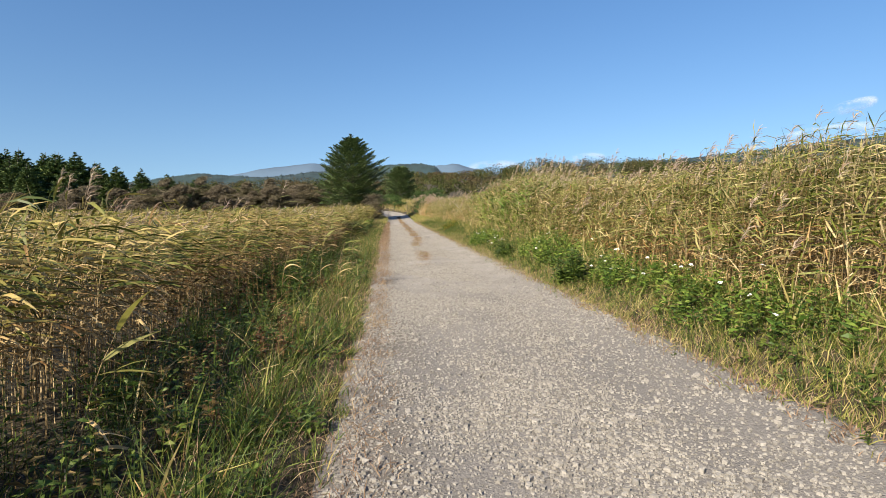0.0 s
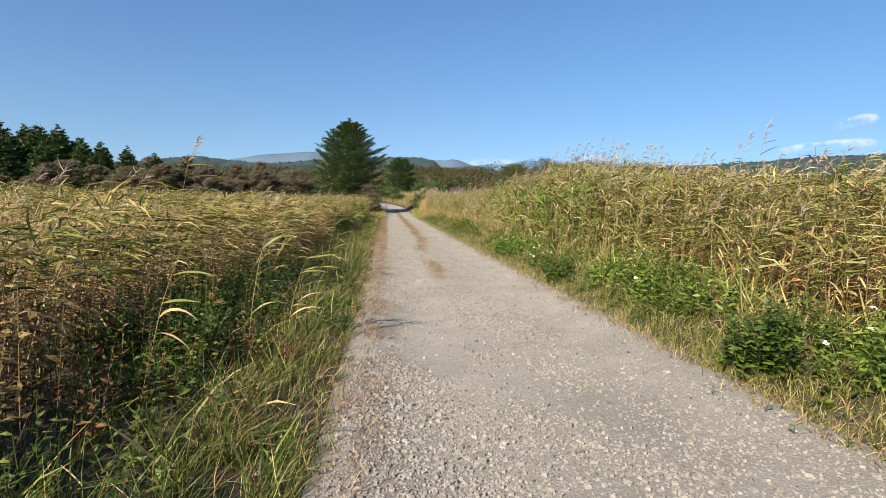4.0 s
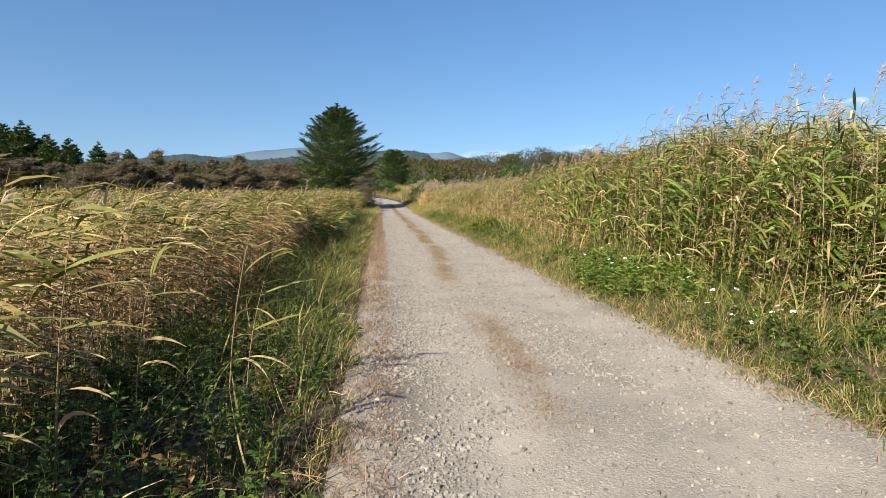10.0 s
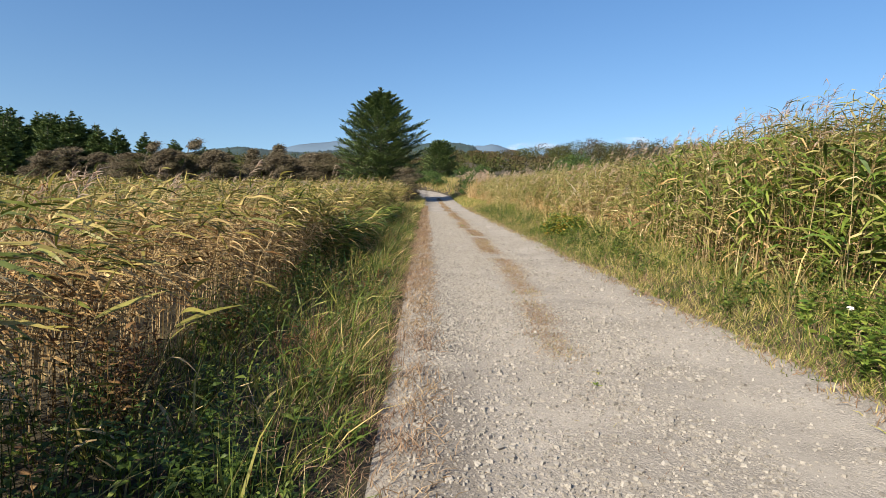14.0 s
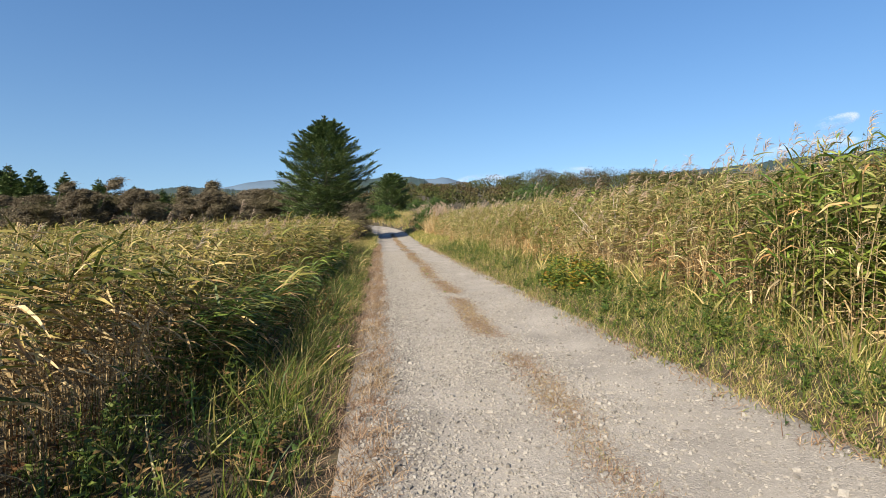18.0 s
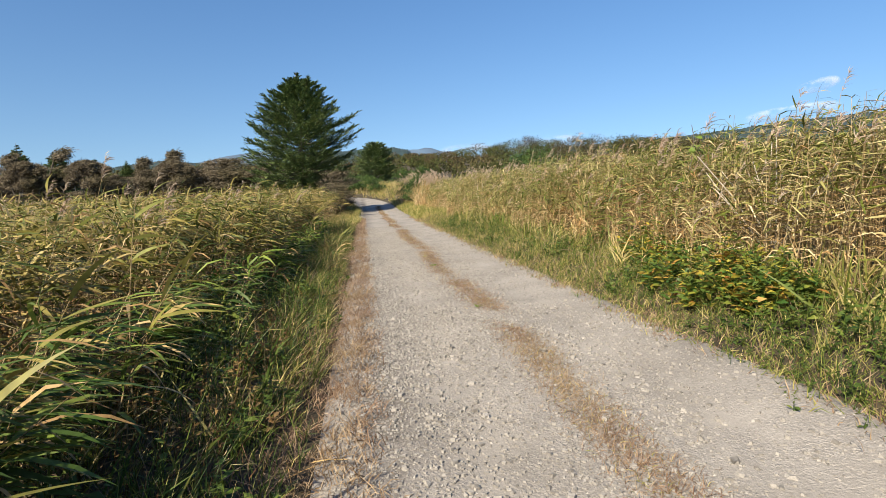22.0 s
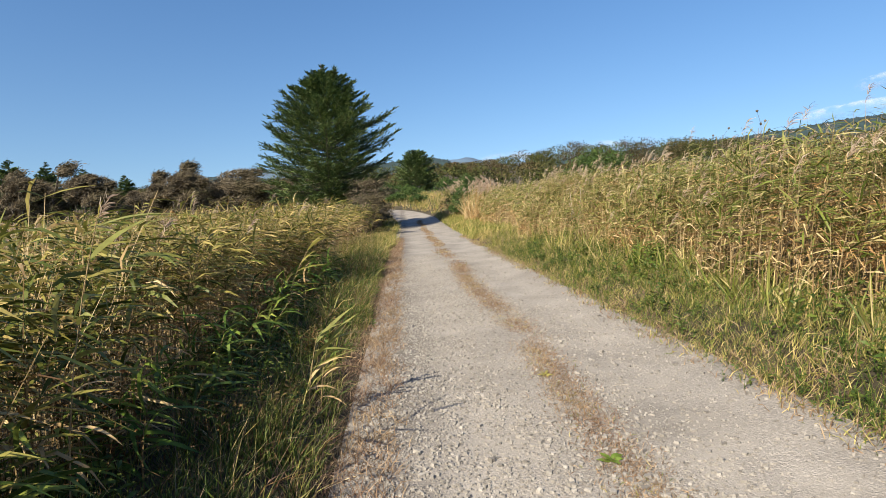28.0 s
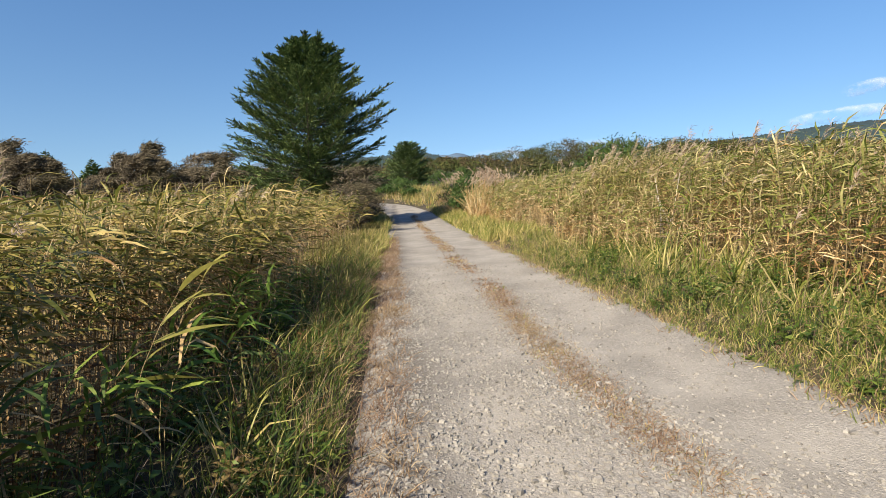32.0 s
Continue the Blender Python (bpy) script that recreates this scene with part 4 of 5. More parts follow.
def reeds(h, x, y, height, leaves, leaf_len, leaf_wid, wind, lean, green_from, plume, k=3, low=0.22, fresh=1, hang=1.0):
    """Reed stems with alternate drooping leaves; mats 0 stem, 1 green, 2 dry, 3 plume, 4 fresh green, 5 dark green."""
    n = len(x)
    if n == 0:
        return
    z = land(x, y)
    ang = rng.uniform(0, 2 * math.pi, n)
    bend = np.stack([np.cos(ang), np.sin(ang)], -1) * 0.10 + np.asarray(wind)[None, :2] * lean * rng.uniform(0.4, 1.6, (n, 1))
    t = np.linspace(0, 1, 4)

    def at(f):
        p = np.empty((*f.shape, 3))
        hh = height[:, None]
        p[..., 0] = x[:, None] + bend[:, 0:1] * hh * f ** 2.2
        p[..., 1] = y[:, None] + bend[:, 1:2] * hh * f ** 2.2
        p[..., 2] = z[:, None] + hh * f * (1 - 0.12 * lean * f)
        return p

    line = at(np.broadcast_to(t, (n, 4)))
    h.tubes(line, np.broadcast_to(np.array([0.0045, 0.004, 0.003, 0.0015]), (n, 4)) * rng.uniform(0.8, 1.4, (n, 1)) * (1.05 if leaf_wid < 0.05 else 1.6), 0, 3)
    f = low + (1 - low) * np.linspace(0.0, 0.99, leaves)[None] ** 0.8 + rng.uniform(-0.04, 0.04, (n, leaves))
    p = at(np.clip(f, 0, 1))
    a = rng.uniform(0, 2 * math.pi, (n, 1)) + np.arange(leaves)[None] * math.pi + rng.normal(0, 0.5, (n, leaves))
    d = np.stack([np.cos(a), np.sin(a), rng.uniform(0.1, 1.1, (n, leaves))], -1) + np.asarray(wind)[None, None] * rng.uniform(0.4, 1.5, (n, leaves, 1))
    size = rng.uniform(0.65, 1.25, (n, leaves)) * np.interp(f, [0, 0.5, 0.85, 1.0], [0.7, 1.0, 0.95, 0.65])
    dry = rng.uniform(0, 1, (n, leaves)) > np.clip((f - green_from) * 3.2 + 0.5, 0.06, 0.90)
    mat = np.where(dry, 2, fresh).reshape(-1)
    droop = np.where(dry, rng.uniform(0.9, 3.4, (n, leaves)), rng.uniform(0.3, 2.0, (n, leaves))).reshape(-1)
    h.blades(p.reshape(-1, 3), d.reshape(-1, 3) if hang == 1.0 else (d * np.array([1, 1, 0.75])).reshape(-1, 3), (size * leaf_len).reshape(-1), (np.where(dry, 0.72, 1.0) * size * leaf_wid).reshape(-1), k, droop * hang, np.asarray(wind) * 0.6, mat, STRIP if k == 3 else (0.6, 1.0, 0.06), 0.45)
    has = np.where(rng.uniform(0, 1, n) < plume)[0]
    if len(has):
        m = 18
        tip = line[has, -1]
        s = rng.uniform(0, 1, (len(has), m))
        q = tip[:, None] + np.stack([s * 0.12 * wind[0], s * 0, s * 0.20], -1)
        d = np.stack([rng.normal(0.6, 0.4, s.shape), rng.normal(0, 0.35, s.shape), rng.uniform(0.3, 1.0, s.shape)], -1)
        h.blades(q.reshape(-1, 3), d.reshape(-1, 3), rng.uniform(0.07, 0.16, s.size), 0.009, 2, 0.9, (0.7, 0, 0), 3, (0.8, 1.0, 0.3), 0.8)


def scatter(n, x0, x1, y0, y1):
    return rng.uniform(x0, x1, n), rng.uniform(y0, y1, n)


REED_MATS = [STEM, GREEN, DRY, PLUME, LUSH, WEED]
WIND = np.array([1.0, -0.10, -0.10])


def left_front(y):
    """How far the reeds stand back from the track's middle line."""
    return -2.02 + 0.26 * np.sin(y * 0.55) + 0.20 * np.sin(y * 1.37 + 1) + 0.10 * np.sin(y * 3.1) + np.interp(y, [0, 9, 15, 18, 21, 23, 26, 28, 34, 40, 60], [-0.5, -0.4, -0.25, -0.05, -0.05, -0.3, -0.25, 0.05, 0.05, 0.0, 0.3])


def left_height(x, y):
    top = np.interp(y, [0, 6, 8, 12, 17, 22, 28, 34, 38, 44, 48, 53, 62, 75], [1.64, 1.62, 1.44, 1.46, 1.52, 1.44, 1.44, 1.56, 1.62, 1.66, 1.76, 1.92, 1.9, 1.5])
    return top * (1 + 0.10 * wave(x, y, 0.8, 1) + 0.05 * wave(x, y, 2.6, 4)) * np.clip(0.80 + 0.5 * (left_front(y) - x), 0.6, 1.0)


def reed_bed_left():
    global rng
    rng = np.random.default_rng(101)
    h = Heap()
    for (x0, x1, y0, y1, dens, leaves, ln, wd, k) in [(-3.6, -1.2, -3, 50, 37, 13, 0.42, 0.031, 3), (-7.0, -3.4, -4, 52, 14, 9, 0.48, 0.034, 2), (-13, -7.0, -4, 62, 9, 8, 0.55, 0.042, 2), (-40, -13, -4, 78, 2.4, 7, 0.75, 0.085, 2), (-13, -1.2, 50, 72, 8, 8, 0.55, 0.045, 2)]:
        n = int((x1 - x0) * (y1 - y0) * dens)
        x, y = scatter(n, x0, x1, y0, y1)
        ok = rng.uniform(0, 1, n) < np.clip(0.15 + 1.6 * (left_front(y) - x), 0, 1) * (x < left_front(y)) * np.interp(y, [0, 13, 16], [0.95, 0.95, 1.0])
        x, y = x[ok], y[ok]
        hg = left_height(x, y) * rng.normal(0.97, 0.085, len(x)) + 0.10 * np.clip(-x - 1.2, 0, 3) - 0.24 * np.clip((-x - 4.5) / 4, 0, 1)
        dry_from = np.interp(y, [0, 6, 9, 12, 15, 18, 23, 25.5, 28, 36, 50], [0.52, 0.56, 0.70, 0.56, 0.70, 0.78, 0.84, 0.80, 0.56, 0.43, 0.54])[:, None]
        for part_of, gust, hang, broad in ((y < 25, 1.35, 0.72, 0.95), (y >= 25, 0.85, 0.85, 1.0)):
            reeds(h, x[part_of], y[part_of], hg[part_of], leaves if broad == 1.0 else leaves - 2, ln, wd * broad, WIND * gust, 0.16 if gust > 1 else 0.2, dry_from[part_of], 0.03, k, 0.30, 1, hang)
    # fresh green patches combed over by the wind
    for n, fresh in ((16, 4), (26, 1), (70, 5)):
        x, y = scatter(n, -2.5, -1.75, 27.0, 31.8)
        reeds(h, x, y, rng.uniform(0.8, 1.2, n), 11, 0.46, 0.028, WIND * 1.5, 0.28, 0.0, 0.0, 3, 0.3, fresh, 0.7)
    # broad leaves streaming over the top near the start
    x, y = scatter(60, -5.2, -3.4, 4.4, 8.0)
    reeds(h, x, y, rng.uniform(1.5, 1.75, 60), 7, 0.52, 0.040, WIND * 1.8, 0.2, 0.15, 0.0, 3, 0.65, 1, 0.5)
    # low broad-leaved reeds leaning out of the shade
    for n, y0, fresh in ((60, 27, 5), (70, 33, 4)):
        x, y = scatter(n, -2.35, -1.5, y0, 48)
        reeds(h, x, y, rng.uniform(0.5, 1.0, n), 10, 0.44, 0.034, WIND * 0.9, 0.3, 0.05, 0.0, 3, 0.2, fresh)
    tagged(new("reed_bed", h.mesh("reed_bed", [STEM, OLIVE, BROWN, PLUME, LUSH, WEED])), "green and straw-coloured reeds swept over by wind beside the track", "reeds", kind="stuff")


def right_front(y):
    return 4.2 + 0.16 * np.sin(y * 0.7) + 0.12 * np.sin(y * 1.61 + 2)


def right_height(x, y):
    top = np.interp(y, [0, 8, 14, 17, 19, 21, 24, 27, 32, 38, 50, 60], [2.2, 2.25, 2.08, 2.06, 2.45, 2.88, 2.75, 2.4, 2.25, 2.2, 2.25, 2.3])
    return top * (1 + 0.05 * wave(x, y, 0.9, 2)) * np.clip(0.46 + 0.62 * (x - right_front(y)), 0.42, 1.0) - (land(x, y) - rise(y))


def reed_bed_right():
    global rng
    rng = np.random.default_rng(102)
    h = Heap()
    for (x0, x1, y0, y1, dens, leaves, ln, wd, k) in [(3.9, 5.5, -2, 54, 70, 19, 0.33, 0.022, 2), (5.5, 8.5, -3, 56, 24, 8, 0.42, 0.034, 2), (8.5, 14, -4, 62, 9, 8, 0.5, 0.055, 2), (14, 40, -4, 100, 1.9, 7, 0.75, 0.10, 2), (4.0, 7, 52, 98, 20, 15, 0.38, 0.034, 2), (7, 14, 54, 98, 4, 8, 0.55, 0.06, 2)]:
        n = int((x1 - x0) * (y1 - y0) * dens)
        x, y = scatter(n, x0, x1, y0, y1)
        ok = rng.uniform(0, 1, n) < np.clip(0.15 + 1.6 * (x - right_front(y)), 0, 1) * (x > right_front(y))
        x, y = x[ok], y[ok]
        hg = right_height(x, y) * rng.normal(0.97, 0.075, len(x))
        dry_from = np.interp(y, [0, 10, 16, 24, 30, 36, 50, 56], [0.60, 0.50, 0.34, 0.42, 0.60, 0.62, 0.58, 0.60])[:, None]
        reeds(h, x, y, hg, leaves, ln, wd, WIND * np.array([0.9, 1, 1]), 0.10, dry_from, 0.08, k, 0.12 if x0 < 5 else 0.4, 1, 0.75)
    # broad-leaved young reeds at the front
    x, y = scatter(330, 4.2, 5.1, 16.0, 28)
    reeds(h, x, y, rng.uniform(0.7, 2.1, 330), 13, 0.42, 0.037, WIND * 0.4, 0.15, 0.05, 0.0, 3, 0.15, 4)
    x, y = scatter(330, 4.2, 5.1, 14.0, 28)
    reeds(h, x, y, rng.uniform(0.7, 2.1, 330), 13, 0.40, 0.033, WIND * 0.5, 0.15, 0.12, 0.0, 3, 0.15, 1)
    x, y = scatter(800, 4.7, 6.4, 14, 29)
    reeds(h, x, y, right_height(x, y) * rng.uniform(0.86, 1.02, 800), 10, 0.42, 0.036, WIND * 0.9, 0.15, 0.15, 0.0, 3, 0.45, 1, 0.7)
    x, y = scatter(80, 5.3, 8.0, 14, 33)
    reeds(h, x, y, right_height(x, y) + rng.uniform(0.05, 0.3, 80), 5, 0.32, 0.026, WIND * 0.5, 0.12, 0.3, 1.0, 3, 0.55)
    x, y = scatter(46, 5.6, 10.5, 40, 66)
    reeds(h, x, y, right_height(x, y) + rng.uniform(0.15, 0.4, 46), 7, 0.4, 0.03, WIND * 0.5, 0.1, 0.6, 1.0, 2, 0.4)
    tagged(new("reed_bed", h.mesh("reed_bed", REED_MATS)), "tall reeds, green above and dry tan below, walling the track", "reeds", kind="stuff")


reed_bed_left()
reed_bed_right()



def plume_mesh(seed, wind):
    global rng
    rng = np.random.default_rng(seed)
    h = Heap()
    m = 30
    f = rng.uniform(0, 1, m)
    p = np.stack([f * 0.10 * wind, 0 * f, f * 0.24], -1)
    d = np.stack([rng.normal(0.55, 0.35, m), rng.normal(0, 0.3, m), rng.uniform(0.4, 1.1, m)], -1)
    h.blades(p, d, rng.uniform(0.06, 0.13, m), 0.006, 2, 0.9, (0.7, 0, 0), 0, (0.8, 1.0, 0.3), 0.8)
    return h.mesh("plume", [PLUME])


PLUMES = [plume_mesh(401, 1.0), plume_mesh(402, 0.6)]


def reed_stalk(x, y, height, leaves, length, width, mat, label, group, low=0.35, plume=False, lean=0.16, seed=0):
    """One reed: a jointed stem, alternate leaves blown one way, a feathery head."""
    global rng
    rng = np.random.default_rng(500 + seed)
    e = holder("reed", x, y, float(land(x, y)), label, "reed", group)
    k = np.linspace(0, 1, 6)
    bend = lean * height * rng.uniform(0.6, 1.3)
    line = np.stack([bend * k ** 2, rng.normal(0, 0.05) * height * k ** 2, height * k], -1)[None]
    h = Heap()
    h.tubes(line, np.linspace(0.0055, 0.002, 6)[None], 0, 5)
    part("stem", h.mesh("stem", [STEM], True), e)
    for i in range(leaves):
        f = low + (0.98 - low) * (i / max(1, leaves - 1)) ** 0.85
        p, _ = along(line, np.array([[f]]))
        side = 0.8 if i % 2 else -0.35
        d = np.array([[side + 0.9 + rng.normal(0, 0.2), rng.normal(0, 0.5), rng.uniform(0.2, 0.9)]])
        g = Heap()
        old = i < leaves * 0.3
        g.blades(p[0], d, length * rng.uniform(0.75, 1.2), width * (0.75 if old else 1.0), 6, rng.uniform(1.0, 2.6) if old else rng.uniform(0.1, 0.9), (0.35, 0, 0), 0, (0.45, 0.9, 1.0, 0.85, 0.6, 0.32, 0.03), 0.4)
        part("leaf", g.mesh("leaf", [DRY if old else mat]), e, "withered tan leaf" if old else "")
    if plume:
        part("plume", PLUMES[seed % 2], e, "silky pinkish plume").matrix_basis = Matrix.Translation(Vector(line[0, -1]))


EDGE, TALL, LOW = "single reeds at the edge", "plumed reeds above the rest", "low broad-leaved reeds"
for i, (x, y, hgt) in enumerate([(-1.2, 10.25, 1.5), (-1.75, 9.4, 1.2), (-1.7, 14.4, 1.55), (-1.6, 14.8, 1.6), (-1.75, 31.0, 1.7), (-1.5, 37.2, 1.75), (-1.07, 15.86, 1.4), (-1.0, 16.05, 0.95), (-1.7, 15.9, 1.5), (-0.62, 38.75, 0.78), (-0.55, 38.9, 0.7), (-0.95, 10.9, 0.95), (-0.9, 11.05, 0.8)]):
    reed_stalk(x, y, hgt, 8, 0.38, 0.032, GREEN, "tall green reed with yellowing lower leaves beside the gravel" if hgt > 1.0 else "short green reed rising from the verge grass", EDGE, 0.3, False, 0.16, i)
for i, (x, y, hgt) in enumerate([(-2.2, 10.95, 1.98), (-2.9, 5.2, 1.85), (-3.6, 6.2, 2.0), (-4.4, 8.0, 2.1), (-5.2, 7.2, 2.15), (-3.2, 33.4, 2.05), (-3.5, 36.0, 2.0), (-4.2, 45.5, 2.2), (-5.0, 46.5, 2.1), (-3.6, 44.0, 2.0)]):
    reed_stalk(x, y, hgt, 7, 0.36, 0.026, GREEN, "tall reed with a silky plume above the bed", TALL, 0.45, True, 0.14, 20 + i)
for i, (x, y, hgt) in enumerate([(5.5, 28.7, 2.5), (5.6, 29.6, 2.45), (5.5, 32.6, 2.45), (5.3, 12.5, 2.6), (5.4, 13.0, 2.5), (5.7, 18.2, 3.0), (5.5, 19.4, 3.1), (5.4, 20.3, 3.05), (5.9, 24.0, 2.8), (5.6, 44.5, 2.4), (5.2, 21.2, 3.0), (6.2, 22.2, 3.1), (5.4, 16.2, 2.65), (5.8, 16.9, 2.75), (6.1, 17.4, 2.85), (5.3, 17.7, 2.8), (6.4, 18.6, 3.0), (5.6, 18.9, 3.0), (6.0, 19.8, 3.1), (5.3, 19.9, 3.0), (6.6, 20.6, 3.15), (5.9, 21.0, 3.1), (5.2, 22.6, 2.95), (6.3, 23.4, 3.0), (6.8, 15.4, 2.7), (7.2, 17.0, 2.85)]):
    reed_stalk(x, y, hgt * (0.84 if y < 19 else 0.90), 8, 0.29, 0.023, GREEN, "tall reed with a silky plume above the reed wall", TALL, 0.4, True, 0.08, 40 + i)
for i, (x, y) in enumerate([(-1.7, 3.2), (-1.85, 12.6), (-1.65, 13.1), (-1.9, 19.6), (-1.8, 20.3), (-1.9, 29.9), (-1.6, 30.5), (-1.75, 36.6), (-1.85, 37.1), (-1.7, 43.0), (-1.8, 43.7), (-1.5, 28.6), (-1.7, 29.2)]):
    reed_stalk(x, y, 0.95 + 0.3 * math.sin(i * 2.3) ** 2, 9, 0.42, 0.034, OLIVE, "low reed with broad green leaves leaning out of the bed", LOW, 0.2, False, 0.3, 60 + i)

# ---- verges ----


def surface(x, y):
    """The top of the gravel on the track, the soil beside it."""
    u = x - road_mid(y)
    return np.where(np.abs(u) < 1.85, np.maximum(land(x, y), rise(y) + bed(u)), land(x, y))


def grass(h, x, y, height, mat, width=0.006, lean=0.4, k=2):
    n = len(x)
    p = np.stack([x, y, surface(x, y) - 0.005], -1)
    d = np.stack([rng.normal(0.10, lean, n), rng.normal(0, lean, n), np.ones(n)], -1)
    h.blades(p, d, height, width, k, rng.uniform(0.2, 1.6, n), (0.25, 0, 0), mat, (1.0, 0.8, 0.1) if k == 2 else ((0.8, 1.0, 0.7, 0.05) if k == 3 else (1.0, 0.2)), 0.8)


def clumped(n, x0, x1, y0, y1, spread, per):
    c = n // per
    cx, cy = scatter(c, x0, x1, y0, y1)
    return np.repeat(cx, per) + rng.normal(0, spread, c * per), np.repeat(cy, per) + rng.normal(0, spread, c * per)


def straw(h, x0, x1, n, mat):
    """Dead stalks lying across the grass."""
    x, y = scatter(n, x0, x1, 1, 52)
    p = np.stack([x, y, surface(x, y) + rng.uniform(0.01, 0.25, n) * np.clip(np.abs(x - 1.4) - 1.6, 0.05, 1)], -1)
    d = np.stack([rng.normal(0, 1, n), rng.normal(0, 1, n), rng.normal(0.05, 0.25, n)], -1)
    h.blades(p, d, rng.uniform(0.08, 0.35, n), 0.007, 2, 0.3, (0, 0, 0), mat, (1, 1, 0.4), 0.8)


def verge_left():
    global rng
    rng = np.random.default_rng(111)
    h = Heap()
    x, y = clumped(34000, -1.1, -0.25, 0, 54, 0.045, 18)
    x2, y2 = clumped(22000, -2.5, -0.9, 0, 54, 0.05, 14)
    x, y = np.concatenate([x, x2]), np.concatenate([y, y2])
    hg = np.interp(x, [-2.5, -1.4, -0.85, -0.5, -0.15], [0.42, 0.30, 0.36, 0.26, 0.09]) * rng.uniform(0.5, 1.35, len(x)) * (1 + 0.4 * wave(x * 3, y * 2, 1, 9))
    keep = x < -0.20 - 0.24 * np.clip((y - 15) / 8, 0, 1) + 0.10 * wave(x * 0, y, 2.0, 6)
    # shaded weeds crowd the grass out under the thick part of the bed
    keep &= ~((np.abs(y - 15.5) < 4.5) & (x < -0.42) & (rng.uniform(0, 1, len(x)) < 0.6))
    # towards the reeds a darker leaf mix deepens their shade by colour
    grass(h, x[keep], y[keep], hg[keep], np.where(x[keep] + rng.normal(0, 0.25, keep.sum()) < np.interp(y[keep], [12, 18], [-0.95, -0.78]), rng.choice([0, 1, 2, 3, 4], keep.sum(), p=[0.05, 0.12, 0.04, 0.63, 0.16]), np.where((y[keep] < 8) & (rng.uniform(0, 1, keep.sum()) < 0.35), 3, rng.choice([0, 1, 2, 3], keep.sum(), p=[0.27, 0.21, 0.07, 0.45]))), rng.uniform(0.004, 0.009, keep.sum()))
    # long arching blades
    x, y = clumped(2800, -2.2, -0.6, 1, 52, 0.05, 7)
    grass(h, x, y, rng.uniform(0.25, 0.7, len(x)), rng.choice([2, 3, 0], len(x), p=[0.28, 0.44, 0.28]), rng.uniform(0.008, 0.018, len(x)), 0.45, 3)
    # rusty fringe along the gravel, growing thicker on the way
    x, y = clumped(64000, -0.62, 0.12, 0, 62, 0.06, 14)
    ok = rng.uniform(0, 1, len(x)) < np.interp(y, [0, 10, 20, 28], [0.4, 0.42, 0.6, 1.0]) * np.clip(1.0 - 3.4 * (x + 0.06), 0.08, 1)
    grass(h, x[ok], y[ok], rng.uniform(0.04, 0.16, ok.sum()), 1, 0.006, 0.9)
    x, y = clumped(8000, -3.0, -0.3, 54, 78, 0.1, 16)
    grass(h, x, y, rng.uniform(0.15, 0.6, len(x)), 0, 0.025)
    straw(h, -2.2, -0.3, 1300, 5)
    tagged(new("verge_grass", h.mesh("verge_grass", [GRASS, RUSTY, GREEN, WEED, REDWEED, DRY])), "rank green and yellowing grass on the verge under the reeds", "grass", kind="stuff")


def verge_right():
    global rng
    rng = np.random.default_rng(112)
    h = Heap()
    x, y = clumped(46000, 2.95, 4.7, 1, 56, 0.05, 18)
    hg = np.clip(0.06 + 0.20 * (x - 2.95), 0.04, 0.42) * rng.uniform(0.5, 1.3, len(x)) * (1 + 0.3 * wave(x * 3, y * 2, 1, 12))
    keep = x > 2.92 + 0.10 * wave(x * 0, y, 2.0, 8)
    grass(h, x[keep], y[keep], hg[keep], rng.choice([0, 1, 2, 3], keep.sum(), p=[0.50, 0.17, 0.10, 0.23]), rng.uniform(0.005, 0.011, keep.sum()))
    x, y = clumped(4500, 3.95, 4.95, 2, 52, 0.05, 8)
    grass(h, x, y, rng.uniform(0.3, 0.8, len(x)), rng.choice([0, 2], len(x), p=[0.45, 0.55]), rng.uniform(0.010, 0.026, len(x)), 0.45, 3)
    x, y = clumped(80000, 3.05, 4.7, 1, 54, 0.12, 12)
    grass(h, x, y, rng.uniform(0.05, 0.2, len(x)), rng.choice([0, 1, 2, 3], len(x), p=[0.50, 0.12, 0.12, 0.26]), rng.uniform(0.004, 0.009, len(x)), 0.9, 1)
    x, y = clumped(24000, 2.78, 3.4, 0, 60, 0.07, 14)
    grass(h, x, y, rng.uniform(0.03, 0.13, len(x)), np.where(rng.uniform(0, 1, len(x)) < 0.7, 1, 0), 0.008, 0.8)
    x, y = clumped(11000, 3.1, 4.8, 56, 84, 0.1, 16)
    grass(h, x, y, rng.uniform(0.15, 0.5, len(x)), 0, 0.025)
    straw(h, 3.0, 4.6, 900, 1)
    tagged(new("verge_grass", h.mesh("verge_grass", [GRASS, RUSTY, GREEN, WEED])), "short green and straw-coloured grass between gravel and reeds", "grass", kind="stuff")


